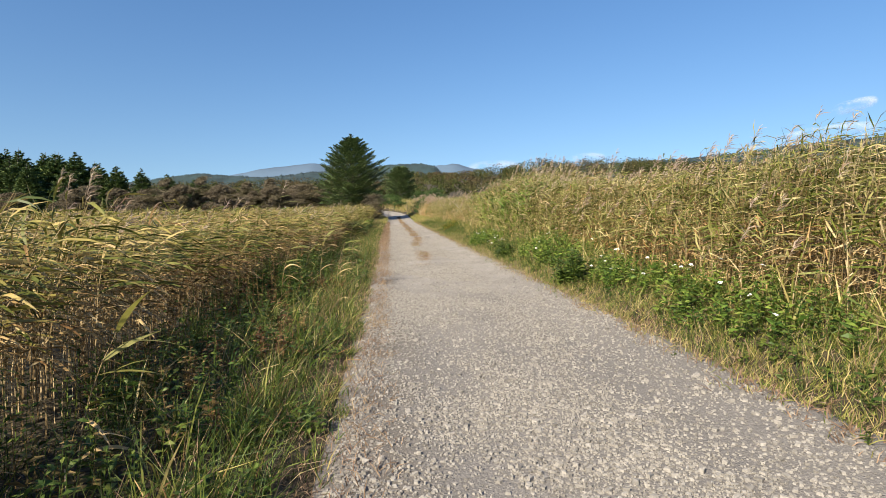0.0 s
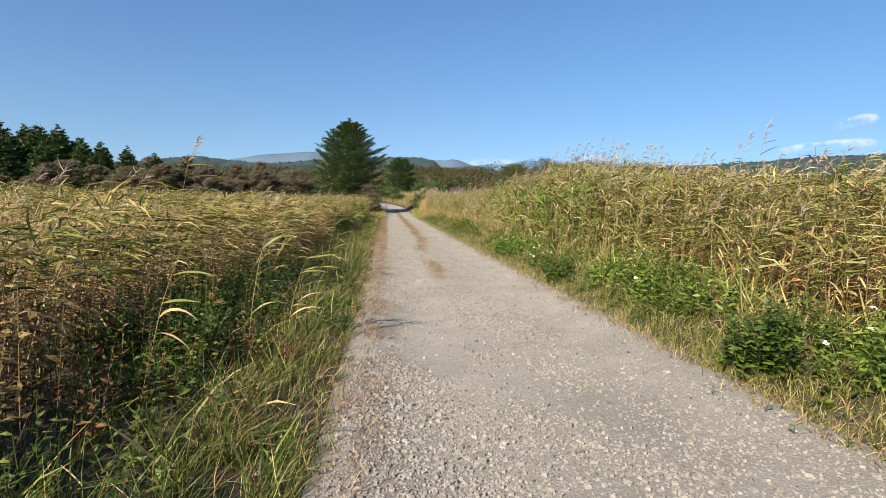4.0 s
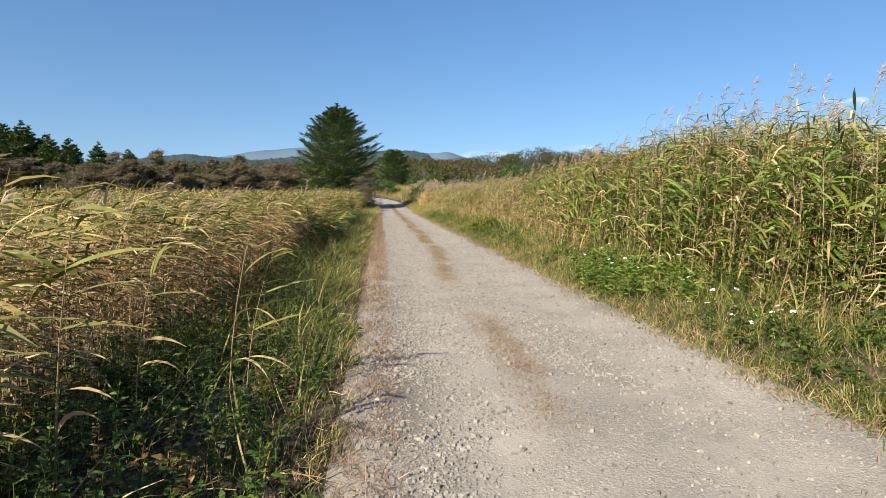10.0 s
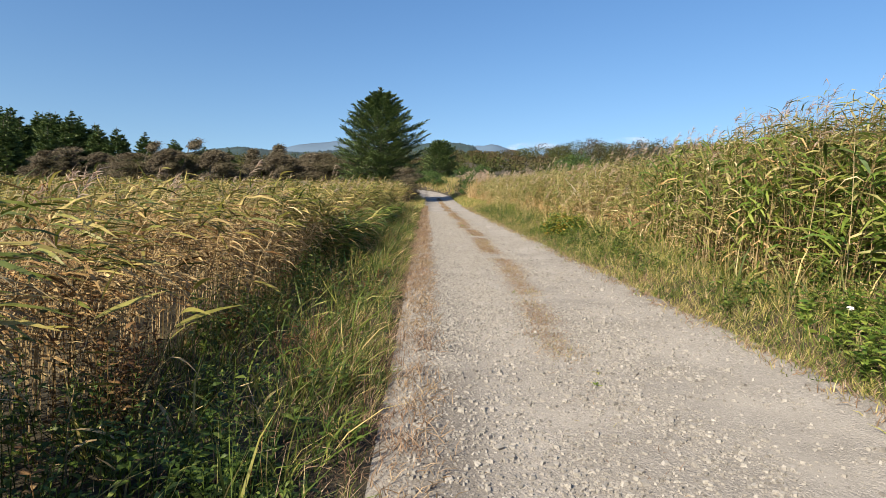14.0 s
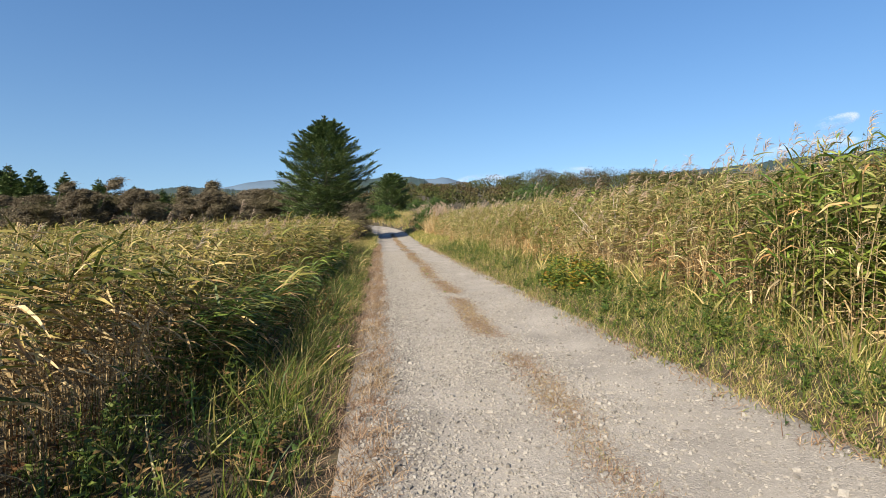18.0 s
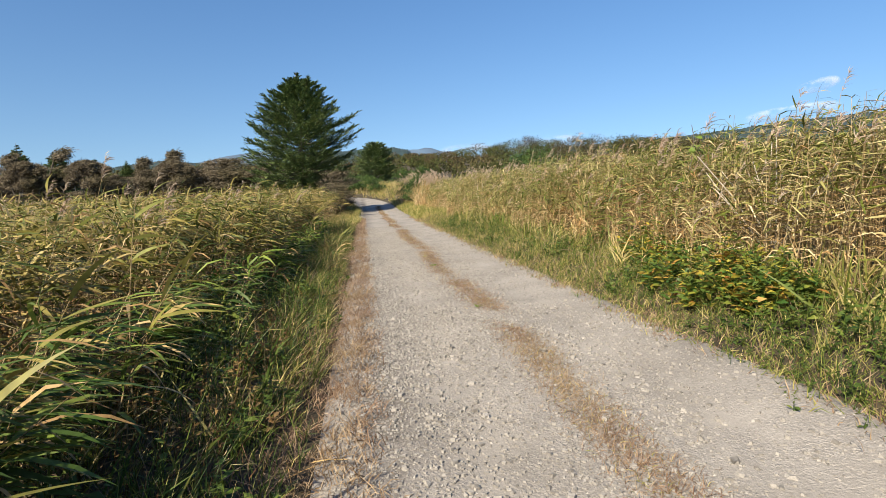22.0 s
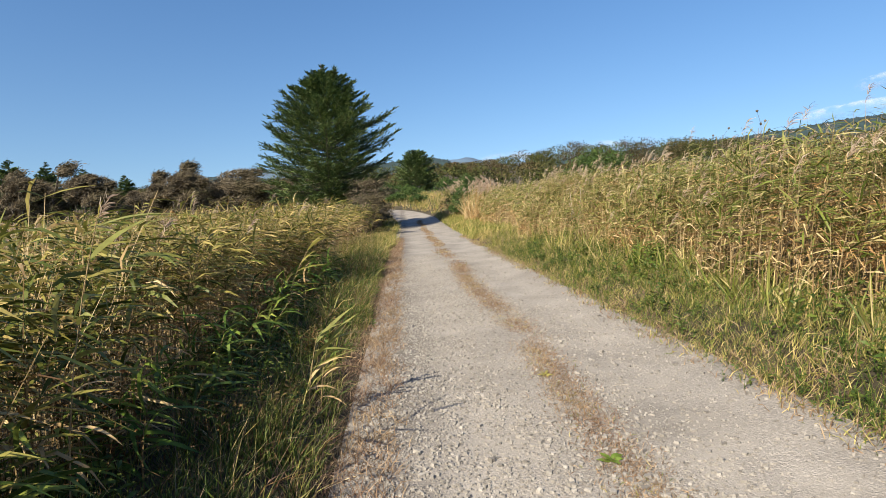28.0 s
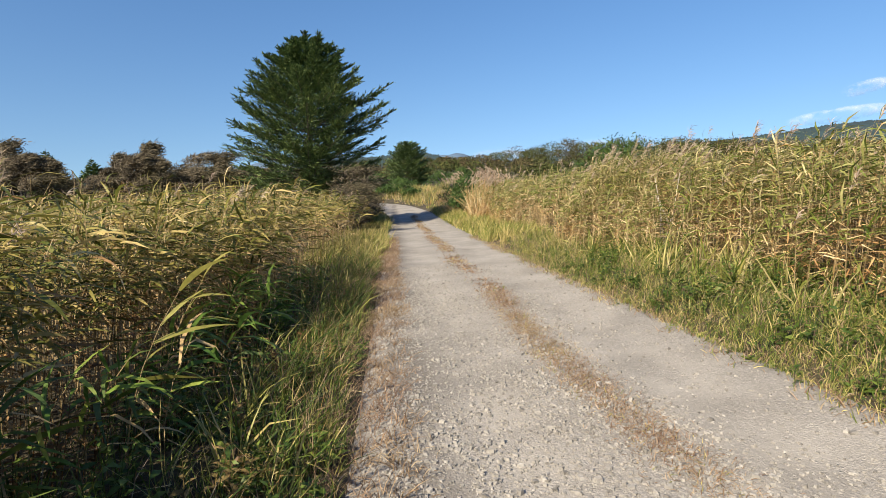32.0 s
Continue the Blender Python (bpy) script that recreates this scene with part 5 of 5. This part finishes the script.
def middle_strip():
    """Withered weeds between the wheel tracks, thicker further on."""
    global rng
    rng = np.random.default_rng(113)
    h = Heap()
    for y0, y1, n, w in [(14, 26, 19000, 0.004), (26, 34, 21000, 0.004), (34, 48, 26000, 0.005), (48, 80, 9000, 0.018)]:
        x, y = clumped(n, 0, 1, y0, y1, 0.06, 12)
        mid = np.interp(y, [14, 20, 28, 46, 80], [1.15, 1.15, 1.5, 1.5, 1.45]) + 0.06 * np.sin(y * 0.8)
        x = mid + rng.normal(0, 0.115, len(x))
        ok = rng.uniform(0, 1, len(x)) < np.clip(0.45 + 1.5 * wave(x * 2.5, y * 2.4, 1, 15) + np.interp(y, [20, 30], [-0.1, 0.85]), 0.03, 1)
        x, y = x[ok], y[ok]
        grass(h, x, y, rng.uniform(0.02, 0.075, len(x)), np.where(rng.uniform(0, 1, len(x)) < 0.92, 1, 0), w, 1.1)
    tagged(new("withered_weeds", h.mesh("withered_weeds", [GRASS, RUSTY])), "low rusty withered weeds growing between the wheel ruts", "weeds", kind="stuff")


def far_meadow():
    """Tall dead grass on the open ground where the track bends away."""
    global rng
    rng = np.random.default_rng(115)
    h = Heap()
    for x0, x1, y0, y1, n in [(2.0, 30, 80, 150, 15000), (-14, 3, 78, 128, 16000), (-60, -8, 66, 84, 9000)]:
        x, y = clumped(n, x0, x1, y0, y1, 0.2, 10)
        u = x - road_mid(y)
        ok = np.abs(u) > 1.9
        x, y, u = x[ok], y[ok], u[ok]
        grass(h, x, y, rng.uniform(0.3, 1.0, len(x)) * np.clip(np.abs(u) * 0.25, 0.35, 1.2), np.where(rng.uniform(0, 1, len(x)) < 0.2, 1, 0), 0.05, 0.35, 1)
    tagged(new("dead_grass", h.mesh("dead_grass", [GRASS, DRY])), "pale dead grass on the open ground past the reeds", "grass", kind="stuff")


verge_left()
verge_right()
middle_strip()
far_meadow()


def forbs(h, x, y, height, leaves, size, mat, stalk=None):
    """Upright leafy stalks."""
    n = len(x)
    z = land(x, y)
    lean = rng.normal(0, 0.12, (n, 2)) + np.array([0.06, 0])
    t = np.linspace(0, 1, 3)
    P = np.stack([x[:, None] + lean[:, :1] * height[:, None] * t, y[:, None] + lean[:, 1:] * height[:, None] * t, z[:, None] + height[:, None] * t], -1)
    (stalk or h).tubes(P, np.broadcast_to(np.array([0.004, 0.003, 0.0015]), (n, 3)), mat, 3)
    f = np.linspace(0.2, 1.0, leaves)[None] + rng.uniform(-0.04, 0.04, (n, leaves))
    q, _ = along(P, np.clip(f, 0, 1))
    a = rng.uniform(0, 6.28, (n, 1)) + np.arange(leaves)[None] * 2.4
    d = np.stack([np.cos(a), np.sin(a), rng.uniform(0.0, 0.9, (n, leaves))], -1)
    s = size * rng.uniform(0.6, 1.3, (n, leaves)) * np.interp(f, [0, 0.6, 1], [1, 1, 0.5])
    h.blades(q.reshape(-1, 3), d.reshape(-1, 3), s.reshape(-1), s.reshape(-1) * 0.42, 2, 0.8, (0.1, 0, 0), mat, (0.25, 1.0, 0.08), 0.4)


def understory():
    global rng
    rng = np.random.default_rng(114)
    h = Heap()
    x, y = clumped(1500, -2.5, -0.5, 1, 50, 0.12, 5)
    forbs(h, x, y, np.clip(0.14 + 0.27 * (-x - 0.3), 0.1, 0.8) * rng.uniform(0.6, 1.2, len(x)), 11, 0.085, 0)
    x, y = clumped(650, -2.6, -0.8, 1, 50, 0.14, 6)
    forbs(h, x, y, np.clip(0.14 + 0.27 * (-x - 0.3), 0.1, 0.8) * rng.uniform(0.6, 1.2, len(x)), 14, 0.07, 1)
    x, y = clumped(3200, 3.0, 4.3, 1.5, 52, 0.16, 8)
    forbs(h, x, y, rng.uniform(0.05, 0.2, len(x)), 8, 0.045, 0)
    x, y = clumped(1100, 3.3, 4.5, 2, 50, 0.15, 5)
    forbs(h, x, y, np.clip(0.1 + 0.35 * (x - 3.1), 0.1, 0.7) * rng.uniform(0.6, 1.2, len(x)), 13, 0.08, 0)
    x, y = clumped(180, -2.7, -0.9, 1.5, 13, 0.16, 5)
    forbs(h, x, y, np.clip(0.22 + 0.30 * (-x - 0.8), 0.2, 0.8) * rng.uniform(0.6, 1.2, len(x)), 14, 0.08, 1)
    x, y = clumped(500, -2.7, -0.9, 1.5, 20, 0.16, 5)
    forbs(h, x, y, np.clip(0.20 + 0.26 * (-x - 0.8), 0.18, 0.7) * rng.uniform(0.6, 1.2, len(x)), 13, 0.075, 0)
    x, y = clumped(620, -2.2, -0.5, 11, 20, 0.14, 6)
    forbs(h, x, y, np.clip(0.12 + 0.22 * (-x - 0.3), 0.1, 0.6) * rng.uniform(0.6, 1.25, len(x)), 11, 0.075, 0)
    x, y = clumped(700, -3.4, -1.5, 9.6, 15, 0.16, 6)
    forbs(h, x, y, rng.uniform(0.35, 0.85, len(x)), 14, 0.08, 0)
    x, y = clumped(90, -3.2, -1.8, 7.3, 12.6, 0.18, 5)
    forbs(h, x, y, rng.uniform(0.75, 1.3, len(x)) * np.where(np.abs(y - 10) < 2.2, 1.12, 0.95), 20, 0.085, 1)
    x, y = clumped(160, -2.6, -1.7, 13.5, 48, 0.12, 6)
    forbs(h, x, y, rng.uniform(0.6, 1.1, len(x)), 18, 0.08, 1)
    tagged(new("verge_weeds", h.mesh("verge_weeds", [WEED, REDWEED])), "leafy green and red-brown weeds among the verge grass", "weeds", kind="stuff")


understory()


def flower_head(seed):
    r = np.random.default_rng(seed)
    bm = bmesh.new()
    for i in range(22):
        a, q = r.uniform(0, 6.28), math.sqrt(r.uniform(0, 1)) * 0.024
        m = Matrix.Translation((q * math.cos(a), q * math.sin(a), 0.014 - 9 * q * q)) @ Euler((r.normal(0, 0.4), r.normal(0, 0.4), a)).to_matrix().to_4x4()
        bmesh.ops.create_circle(bm, cap_ends=True, segments=6, radius=0.0065, matrix=m)
    me = bpy.data.meshes.new("flower_head")
    bm.to_mesh(me)
    bm.free()
    me.materials.append(PETAL)
    return me


HEADS = [flower_head(1), flower_head(2), flower_head(3)]


def leafy_clump(name, x, y, rx, ry, height, stalks, size, mat, label, category, flowers=0, seed=0, group=""):
    global rng
    rng = np.random.default_rng(200 + seed)
    e = holder(name, x, y, 0, label, category, group)
    h, st = Heap(), Heap()
    a, q = rng.uniform(0, 6.28, stalks), np.sqrt(rng.uniform(0, 1, stalks))
    px, py = x + np.cos(a) * q * rx, y + np.sin(a) * q * ry
    hh = height * (1.05 - 0.45 * q ** 2) * rng.uniform(0.7, 1.15, stalks)
    forbs(h, px, py, hh, 18, size, 0, st)
    for name2, heap, m2 in (("foliage", h, mat), ("stalk", st, WEED)):
        me = heap.mesh(name2, [m2])
        me.transform(Matrix.Translation((-x, -y, 0)))
        tagged(part(name2, me, e), kind="stuff")
    for i in range(flowers):
        j = int(rng.integers(0, stalks))
        f = part("flower_head", HEADS[i % 3], e, "flat white flower head")
        f.matrix_basis = pose(px[j] - x + 0.06 * hh[j], py[j] - y, float(land(px[j], py[j])) + hh[j] + 0.03, float(rng.uniform(-25, 25)), float(rng.uniform(-35, 5)), float(rng.uniform(0, 360)))


leafy_clump("flowering_weeds", 4.0, 5.6, 0.65, 2.3, 0.5, 130, 0.088, LUSH, "lush green weeds with flat white flower heads", "wild flowers", 12, 1, "white-flowered weeds")
leafy_clump("flowering_weeds", 3.95, 8.3, 0.55, 1.2, 0.5, 70, 0.088, LUSH, "lush green weeds with flat white flower heads", "wild flowers", 9, 2, "white-flowered weeds")
leafy_clump("leafy_bush", 3.3, 9.3, 0.28, 0.32, 0.62, 46, 0.11, WEED, "dense green leafy bush close to the gravel", "bush", 0, 3)
leafy_clump("flowering_weeds", 3.95, 12.4, 0.6, 2.0, 0.66, 140, 0.095, LUSH, "tall bright green weeds with white flower heads", "wild flowers", 11, 4, "white-flowered weeds")
leafy_clump("leafy_bush", 3.3, 14.85, 0.2, 0.22, 0.5, 40, 0.085, WEED, "small dark green bush standing alone on the verge", "bush", 0, 5)
leafy_clump("flowering_weeds", 3.45, 17.0, 0.3, 0.8, 0.32, 22, 0.07, WEED, "low weeds with small white flower heads", "wild flowers", 10, 6, "white-flowered weeds")
leafy_clump("flowering_weeds", 3.75, 20.0, 0.6, 2.0, 0.46, 140, 0.10, LUSH, "green weeds with many white flower heads", "wild flowers", 14, 7, "white-flowered weeds")
leafy_clump("bramble", 3.9, 32.3, 0.6, 1.3, 0.6, 130, 0.12, YELLOW, "bramble with green, yellow and reddening leaves", "bush", 0, 8)
leafy_clump("bramble", 4.4, 34.6, 0.4, 1.0, 0.6, 60, 0.12, YELLOW, "yellowing bramble at the foot of the reeds", "bush", 0, 9)
leafy_clump("leafy_bush", 4.3, 43.2, 0.4, 0.5, 0.5, 60, 0.10, LUSH, "fresh green leafy bush before the reeds", "bush", 0, 10)


def dead_stalks(x, y, n, hgt, seed):
    """A broken, bleached bundle caught in the reeds."""
    r = np.random.default_rng(seed)
    z0 = float(land(x, y))
    e = holder("dead_stalks", x, y, z0, "bleached broken stalks leaning in the reeds", "dead plant", "bleached stalks")
    for i in range(n):
        h = Heap()
        a = r.normal(0, 0.35, 2)
        k = np.linspace(0, 1, 4)
        top = hgt * r.uniform(0.6, 1.0)
        p0 = r.normal(0, 0.10, 2)
        line = np.stack([p0[0] + a[0] * top * k ** 1.5, p0[1] + a[1] * top * k ** 1.5, top * k], -1)[None]
        h.tubes(line, np.linspace(0.011, 0.005, 4)[None], 0, 6)
        part("stalk", h.mesh("stalk", [BLEACHED], True), e)


def vine(x, y, hgt, seed):
    """A climber with broad leaves over the reed tops."""
    global rng
    rng = np.random.default_rng(seed)
    e = holder("climbing_vine", x, y, float(land(x, y)), "climbing vine with broad green leaves over the reeds", "vine")
    h = Heap()
    k = np.linspace(0, 1, 12)
    line = np.stack([0.10 * np.sin(k * 9), 0.08 * np.cos(k * 7), hgt * k], -1)[None]
    h.tubes(line, np.full((1, 12), 0.005), 0, 5)
    part("stem", h.mesh("stem", [BARK], True), e)
    for i in range(30):
        g = Heap()
        f = rng.uniform(0.55, 1.0)
        p = np.array([[0.10 * math.sin(f * 9) + rng.normal(0, 0.14), rng.normal(0, 0.12), hgt * f]])
        d = np.array([[rng.normal(0.3, 0.6), rng.normal(-0.2, 0.6), rng.uniform(-0.3, 0.5)]])
        g.blades(p, d, rng.uniform(0.09, 0.14), 0.10, 3, 0.7, (0, 0, 0), 0, (0.45, 1.0, 0.75, 0.05), 0.4)
        part("leaf", g.mesh("leaf", [LUSH]), e)


def dead_umbel(x, y, hgt, seed):
    """A tall dry weed with spreading rays that end in small seed heads."""
    r = np.random.default_rng(seed)
    e = holder("dead_umbel", x, y, float(land(x, y)), "tall dry brown weed with small round seed heads", "dead plant", "dry weeds above the reeds")
    h = Heap()
    k = np.linspace(0, 1, 5)
    h.tubes(np.stack([0.04 * k, 0 * k, hgt * k], -1)[None], np.linspace(0.008, 0.004, 5)[None], 0, 6)
    part("stem", h.mesh("stem", [BARK], True), e)
    for i in range(11):
        a, f = r.uniform(0, 6.28), r.uniform(0.78, 1.0)
        p0 = np.array([0.04 * f, 0, hgt * f])
        p1 = p0 + np.array([math.cos(a) * 0.15, math.sin(a) * 0.15, r.uniform(0.10, 0.24)])
        g = Heap()
        g.tubes(np.stack([p0 + (p1 - p0) * q for q in (0, 0.5, 1)])[None], np.array([[0.003, 0.0025, 0.002]]), 0, 4)
        ray = part("ray", g.mesh("ray", [BARK], True), e)
        bm = bmesh.new()
        bmesh.ops.create_icosphere(bm, subdivisions=2, radius=0.02, matrix=Matrix.Translation(Vector(p1)))
        for v in bm.verts:
            v.co = Vector(p1) + (v.co - Vector(p1)) * float(r.uniform(0.6, 1.3))
        me = bpy.data.meshes.new("seed_head")
        bm.to_mesh(me)
        bm.free()
        me.materials.append(BARK)
        part("seed_head", me, ray, "round dark seed head")


def grass_tuft(x, y, height, blades, width, seed, label):
    """A tuft of long arching blades, some withered."""
    global rng
    rng = np.random.default_rng(700 + seed)
    e = holder("grass_tuft", x, y, float(surface(np.array([x]), np.array([y]))[0]) - 0.005, label, "grass tuft", "grass tufts on the verge")
    for i in range(blades):
        g = Heap()
        a = rng.uniform(0, 6.28)
        p = np.array([[rng.normal(0, 0.035), rng.normal(0, 0.035), 0.0]])
        d = np.array([[0.35 * math.cos(a) + 0.12, 0.35 * math.sin(a), 1.0]])
        g.blades(p, d, height * rng.uniform(0.6, 1.15), width * rng.uniform(0.7, 1.2), 6, rng.uniform(0.5, 2.2), (0.25, 0, 0), 0, (0.8, 1.0, 0.95, 0.8, 0.55, 0.3, 0.03), 0.6)
        old = i % 4 == 0
        part("blade", g.mesh("blade", [RUSTY if old else GRASS]), e, "withered reddish blade" if old else "")


def rosette(x, y, size, leaves, mat, seed, label):
    """A low weed with a ring of leaves pressed to the gravel."""
    global rng
    rng = np.random.default_rng(760 + seed)
    e = holder("gravel_weed", x, y, float(surface(np.array([x]), np.array([y]))[0]) - 0.004, label, "weed", "weeds in the gravel")
    for i in range(leaves):
        g = Heap()
        a = i * 2.4 + rng.normal(0, 0.2)
        g.blades(np.array([[0.0, 0.0, 0.004 * (i % 4)]]), np.array([[math.cos(a), math.sin(a), rng.uniform(0.3, 1.1)]]), size * rng.uniform(0.6, 1.1), size * 0.30, 5, rng.uniform(0.6, 1.3), (0, 0, 0), 0, (0.25, 0.8, 1.0, 0.85, 0.5, 0.04), 0.25)
        part("leaf", g.mesh("leaf", [mat]), e)


def clover(x, y, hgt, seed):
    """A clover stalk with a round pink head and three leaflets."""
    r = np.random.default_rng(seed)
    e = holder("clover", x, y, float(surface(np.array([x]), np.array([y]))[0]) - 0.004, "pink clover flower standing in the verge grass", "wild flower", "clover in the verge")
    h = Heap()
    k = np.linspace(0, 1, 4)
    h.tubes(np.stack([0.03 * k * k, 0 * k, hgt * k], -1)[None], np.full((1, 4), 0.0015), 0, 5)
    part("stem", h.mesh("stem", [WEED], True), e)
    bm = bmesh.new()
    for i in range(46):
        z = r.uniform(-0.6, 1)
        a, q = r.uniform(0, 6.28), math.sqrt(1 - z * z)
        m = Matrix.Translation((0.03 + 0.011 * q * math.cos(a), 0.011 * q * math.sin(a), hgt + 0.012 * z)) @ Euler((r.normal(0, 0.5), r.normal(0, 0.5), a)).to_matrix().to_4x4()
        bmesh.ops.create_cone(bm, cap_ends=True, segments=4, radius1=0.003, radius2=0.001, depth=0.010, matrix=m)
    me = bpy.data.meshes.new("flower_head")
    bm.to_mesh(me)
    bm.free()
    me.materials.append(PINK)
    part("flower_head", me, e, "round pink flower head")
    for i in range(3):
        g = Heap()
        a = 2.1 * i
        g.blades(np.array([[0.012, 0.0, hgt * 0.6]]), np.array([[math.cos(a), math.sin(a), 0.3]]), 0.03, 0.018, 3, 0.4, (0, 0, 0), 0, (0.2, 0.9, 1.0, 0.3), 0.2)
        part("leaflet", g.mesh("leaflet", [LUSH]), e)


for i, (x, y, hgt, n, w) in enumerate([(-1.16, 43.5, 0.75, 16, 0.014), (-0.98, 12.5, 0.55, 18, 0.008), (-1.45, 14.2, 0.8, 12, 0.012), (-0.42, 4.3, 0.42, 20, 0.007), (-0.45, 7.15, 0.5, 20, 0.007), (-1.0, 42.75, 0.55, 10, 0.016), (-0.75, 19.5, 0.45, 16, 0.008), (-0.85, 27.0, 0.5, 16, 0.009), (-0.7, 31.2, 0.45, 16, 0.009), (-0.75, 39.6, 0.55, 16, 0.010), (-0.6, 35.6, 0.42, 16, 0.008)]):
    grass_tuft(x, y, hgt, n, w, i, "tall tuft of broad arching grass with reddened base" if w > 0.011 else "pale green tuft of fine grass beside the gravel")
for i, (x, y, size, n) in enumerate([(1.38, 37.6, 0.10, 12), (1.41, 39.25, 0.08, 14), (1.23, 20.7, 0.05, 10), (1.31, 20.95, 0.05, 12), (1.42, 33.5, 0.06, 10), (1.5, 41.2, 0.05, 10), (1.2, 24.3, 0.05, 9), (1.35, 29.2, 0.05, 10)]):
    rosette(x, y, size, n, LUSH if i % 2 == 0 else GRASS, i, "low green weed rooted between the wheel ruts")
for i, (x, y, hgt) in enumerate([(-1.05, 28.35, 0.22), (-0.55, 28.3, 0.20), (-0.7, 28.9, 0.18)]):
    clover(x, y, hgt, 790 + i)

dead_umbel(6.0, 43.0, 2.35, 311)
dead_umbel(5.9, 43.9, 2.2, 312)
dead_stalks(5.0, 32.8, 16, 1.75, 301)
dead_stalks(4.95, 49.0, 9, 1.5, 302)
vine(5.2, 34.8, 2.1, 303)


def gravel():
    """Loose broken stones lying on the track."""
    global rng
    rng = np.random.default_rng(121)
    h = Heap()
    cube = np.array([(a, b, c) for c in (-1, 1) for b in (-1, 1) for a in (-1, 1)], float)
    q = [(4, 5, 7, 6), (0, 1, 5, 4), (2, 6, 7, 3), (0, 4, 6, 2), (1, 3, 7, 5)]
    n = 380000
    y = 2.0 + 50 * rng.uniform(0, 1, n) ** 1.1
    u = rng.uniform(-1.68, 1.5, n)
    drift = np.clip(0.5 + 1.3 * wave(u * 3.2, y * 2.1, 1, 5) + 0.5 * wave(u * 9, y * 7, 1, 8), 0, 1)
    later = np.clip((y - 14) / 8, 0, 1)
    start = np.clip((11 - y) / 5, 0, 1)
    dens = 0.05 + 0.16 * drift + (0.7 * drift + 0.45 * later) * np.exp(-((u + 0.95) / 0.65) ** 2) + (0.50 * drift + 0.15 * later) * np.exp(-((u - 0.1) / 0.42) ** 2) + 0.25 * later * np.exp(-((u + 1.45) / 0.2) ** 2) + 0.05 * later + 0.2 * start
    ok = rng.uniform(0, 1, n) < np.clip(dens, 0.08, 1) * np.interp(y, [0, 40, 52], [1, 0.8, 0.25])
    u, y = u[ok], y[ok]
    n = len(u)
    s = np.clip(rng.lognormal(math.log(0.0054), 0.42, n), 0.0034, 0.016)
    v = cube[None] + rng.normal(0, 0.30, (n, 8, 3))
    v[:, 4:, :2] *= rng.uniform(0.6, 0.95, (n, 1, 1))
    v = v * (s[:, None, None] * np.stack([rng.uniform(0.9, 1.5, n), rng.uniform(0.7, 1.1, n), rng.uniform(0.55, 1.0, n)], -1)[:, None])
    a = rng.uniform(0, 6.28, n)
    ca, sa = np.cos(a)[:, None], np.sin(a)[:, None]
    vx, vy = v[..., 0] * ca - v[..., 1] * sa, v[..., 0] * sa + v[..., 1] * ca
    x = u + road_mid(y)
    z = rise(y) + bed(u) + s * 0.42
    v = np.stack([vx + x[:, None], vy + y[:, None], v[..., 2] + z[:, None]], -1)
    h.add(v, q, 0)
    tagged(new("gravel", h.mesh("gravel", [STONE])), "loose pale grey and tan broken stones on the track", "gravel", kind="stuff")


gravel()
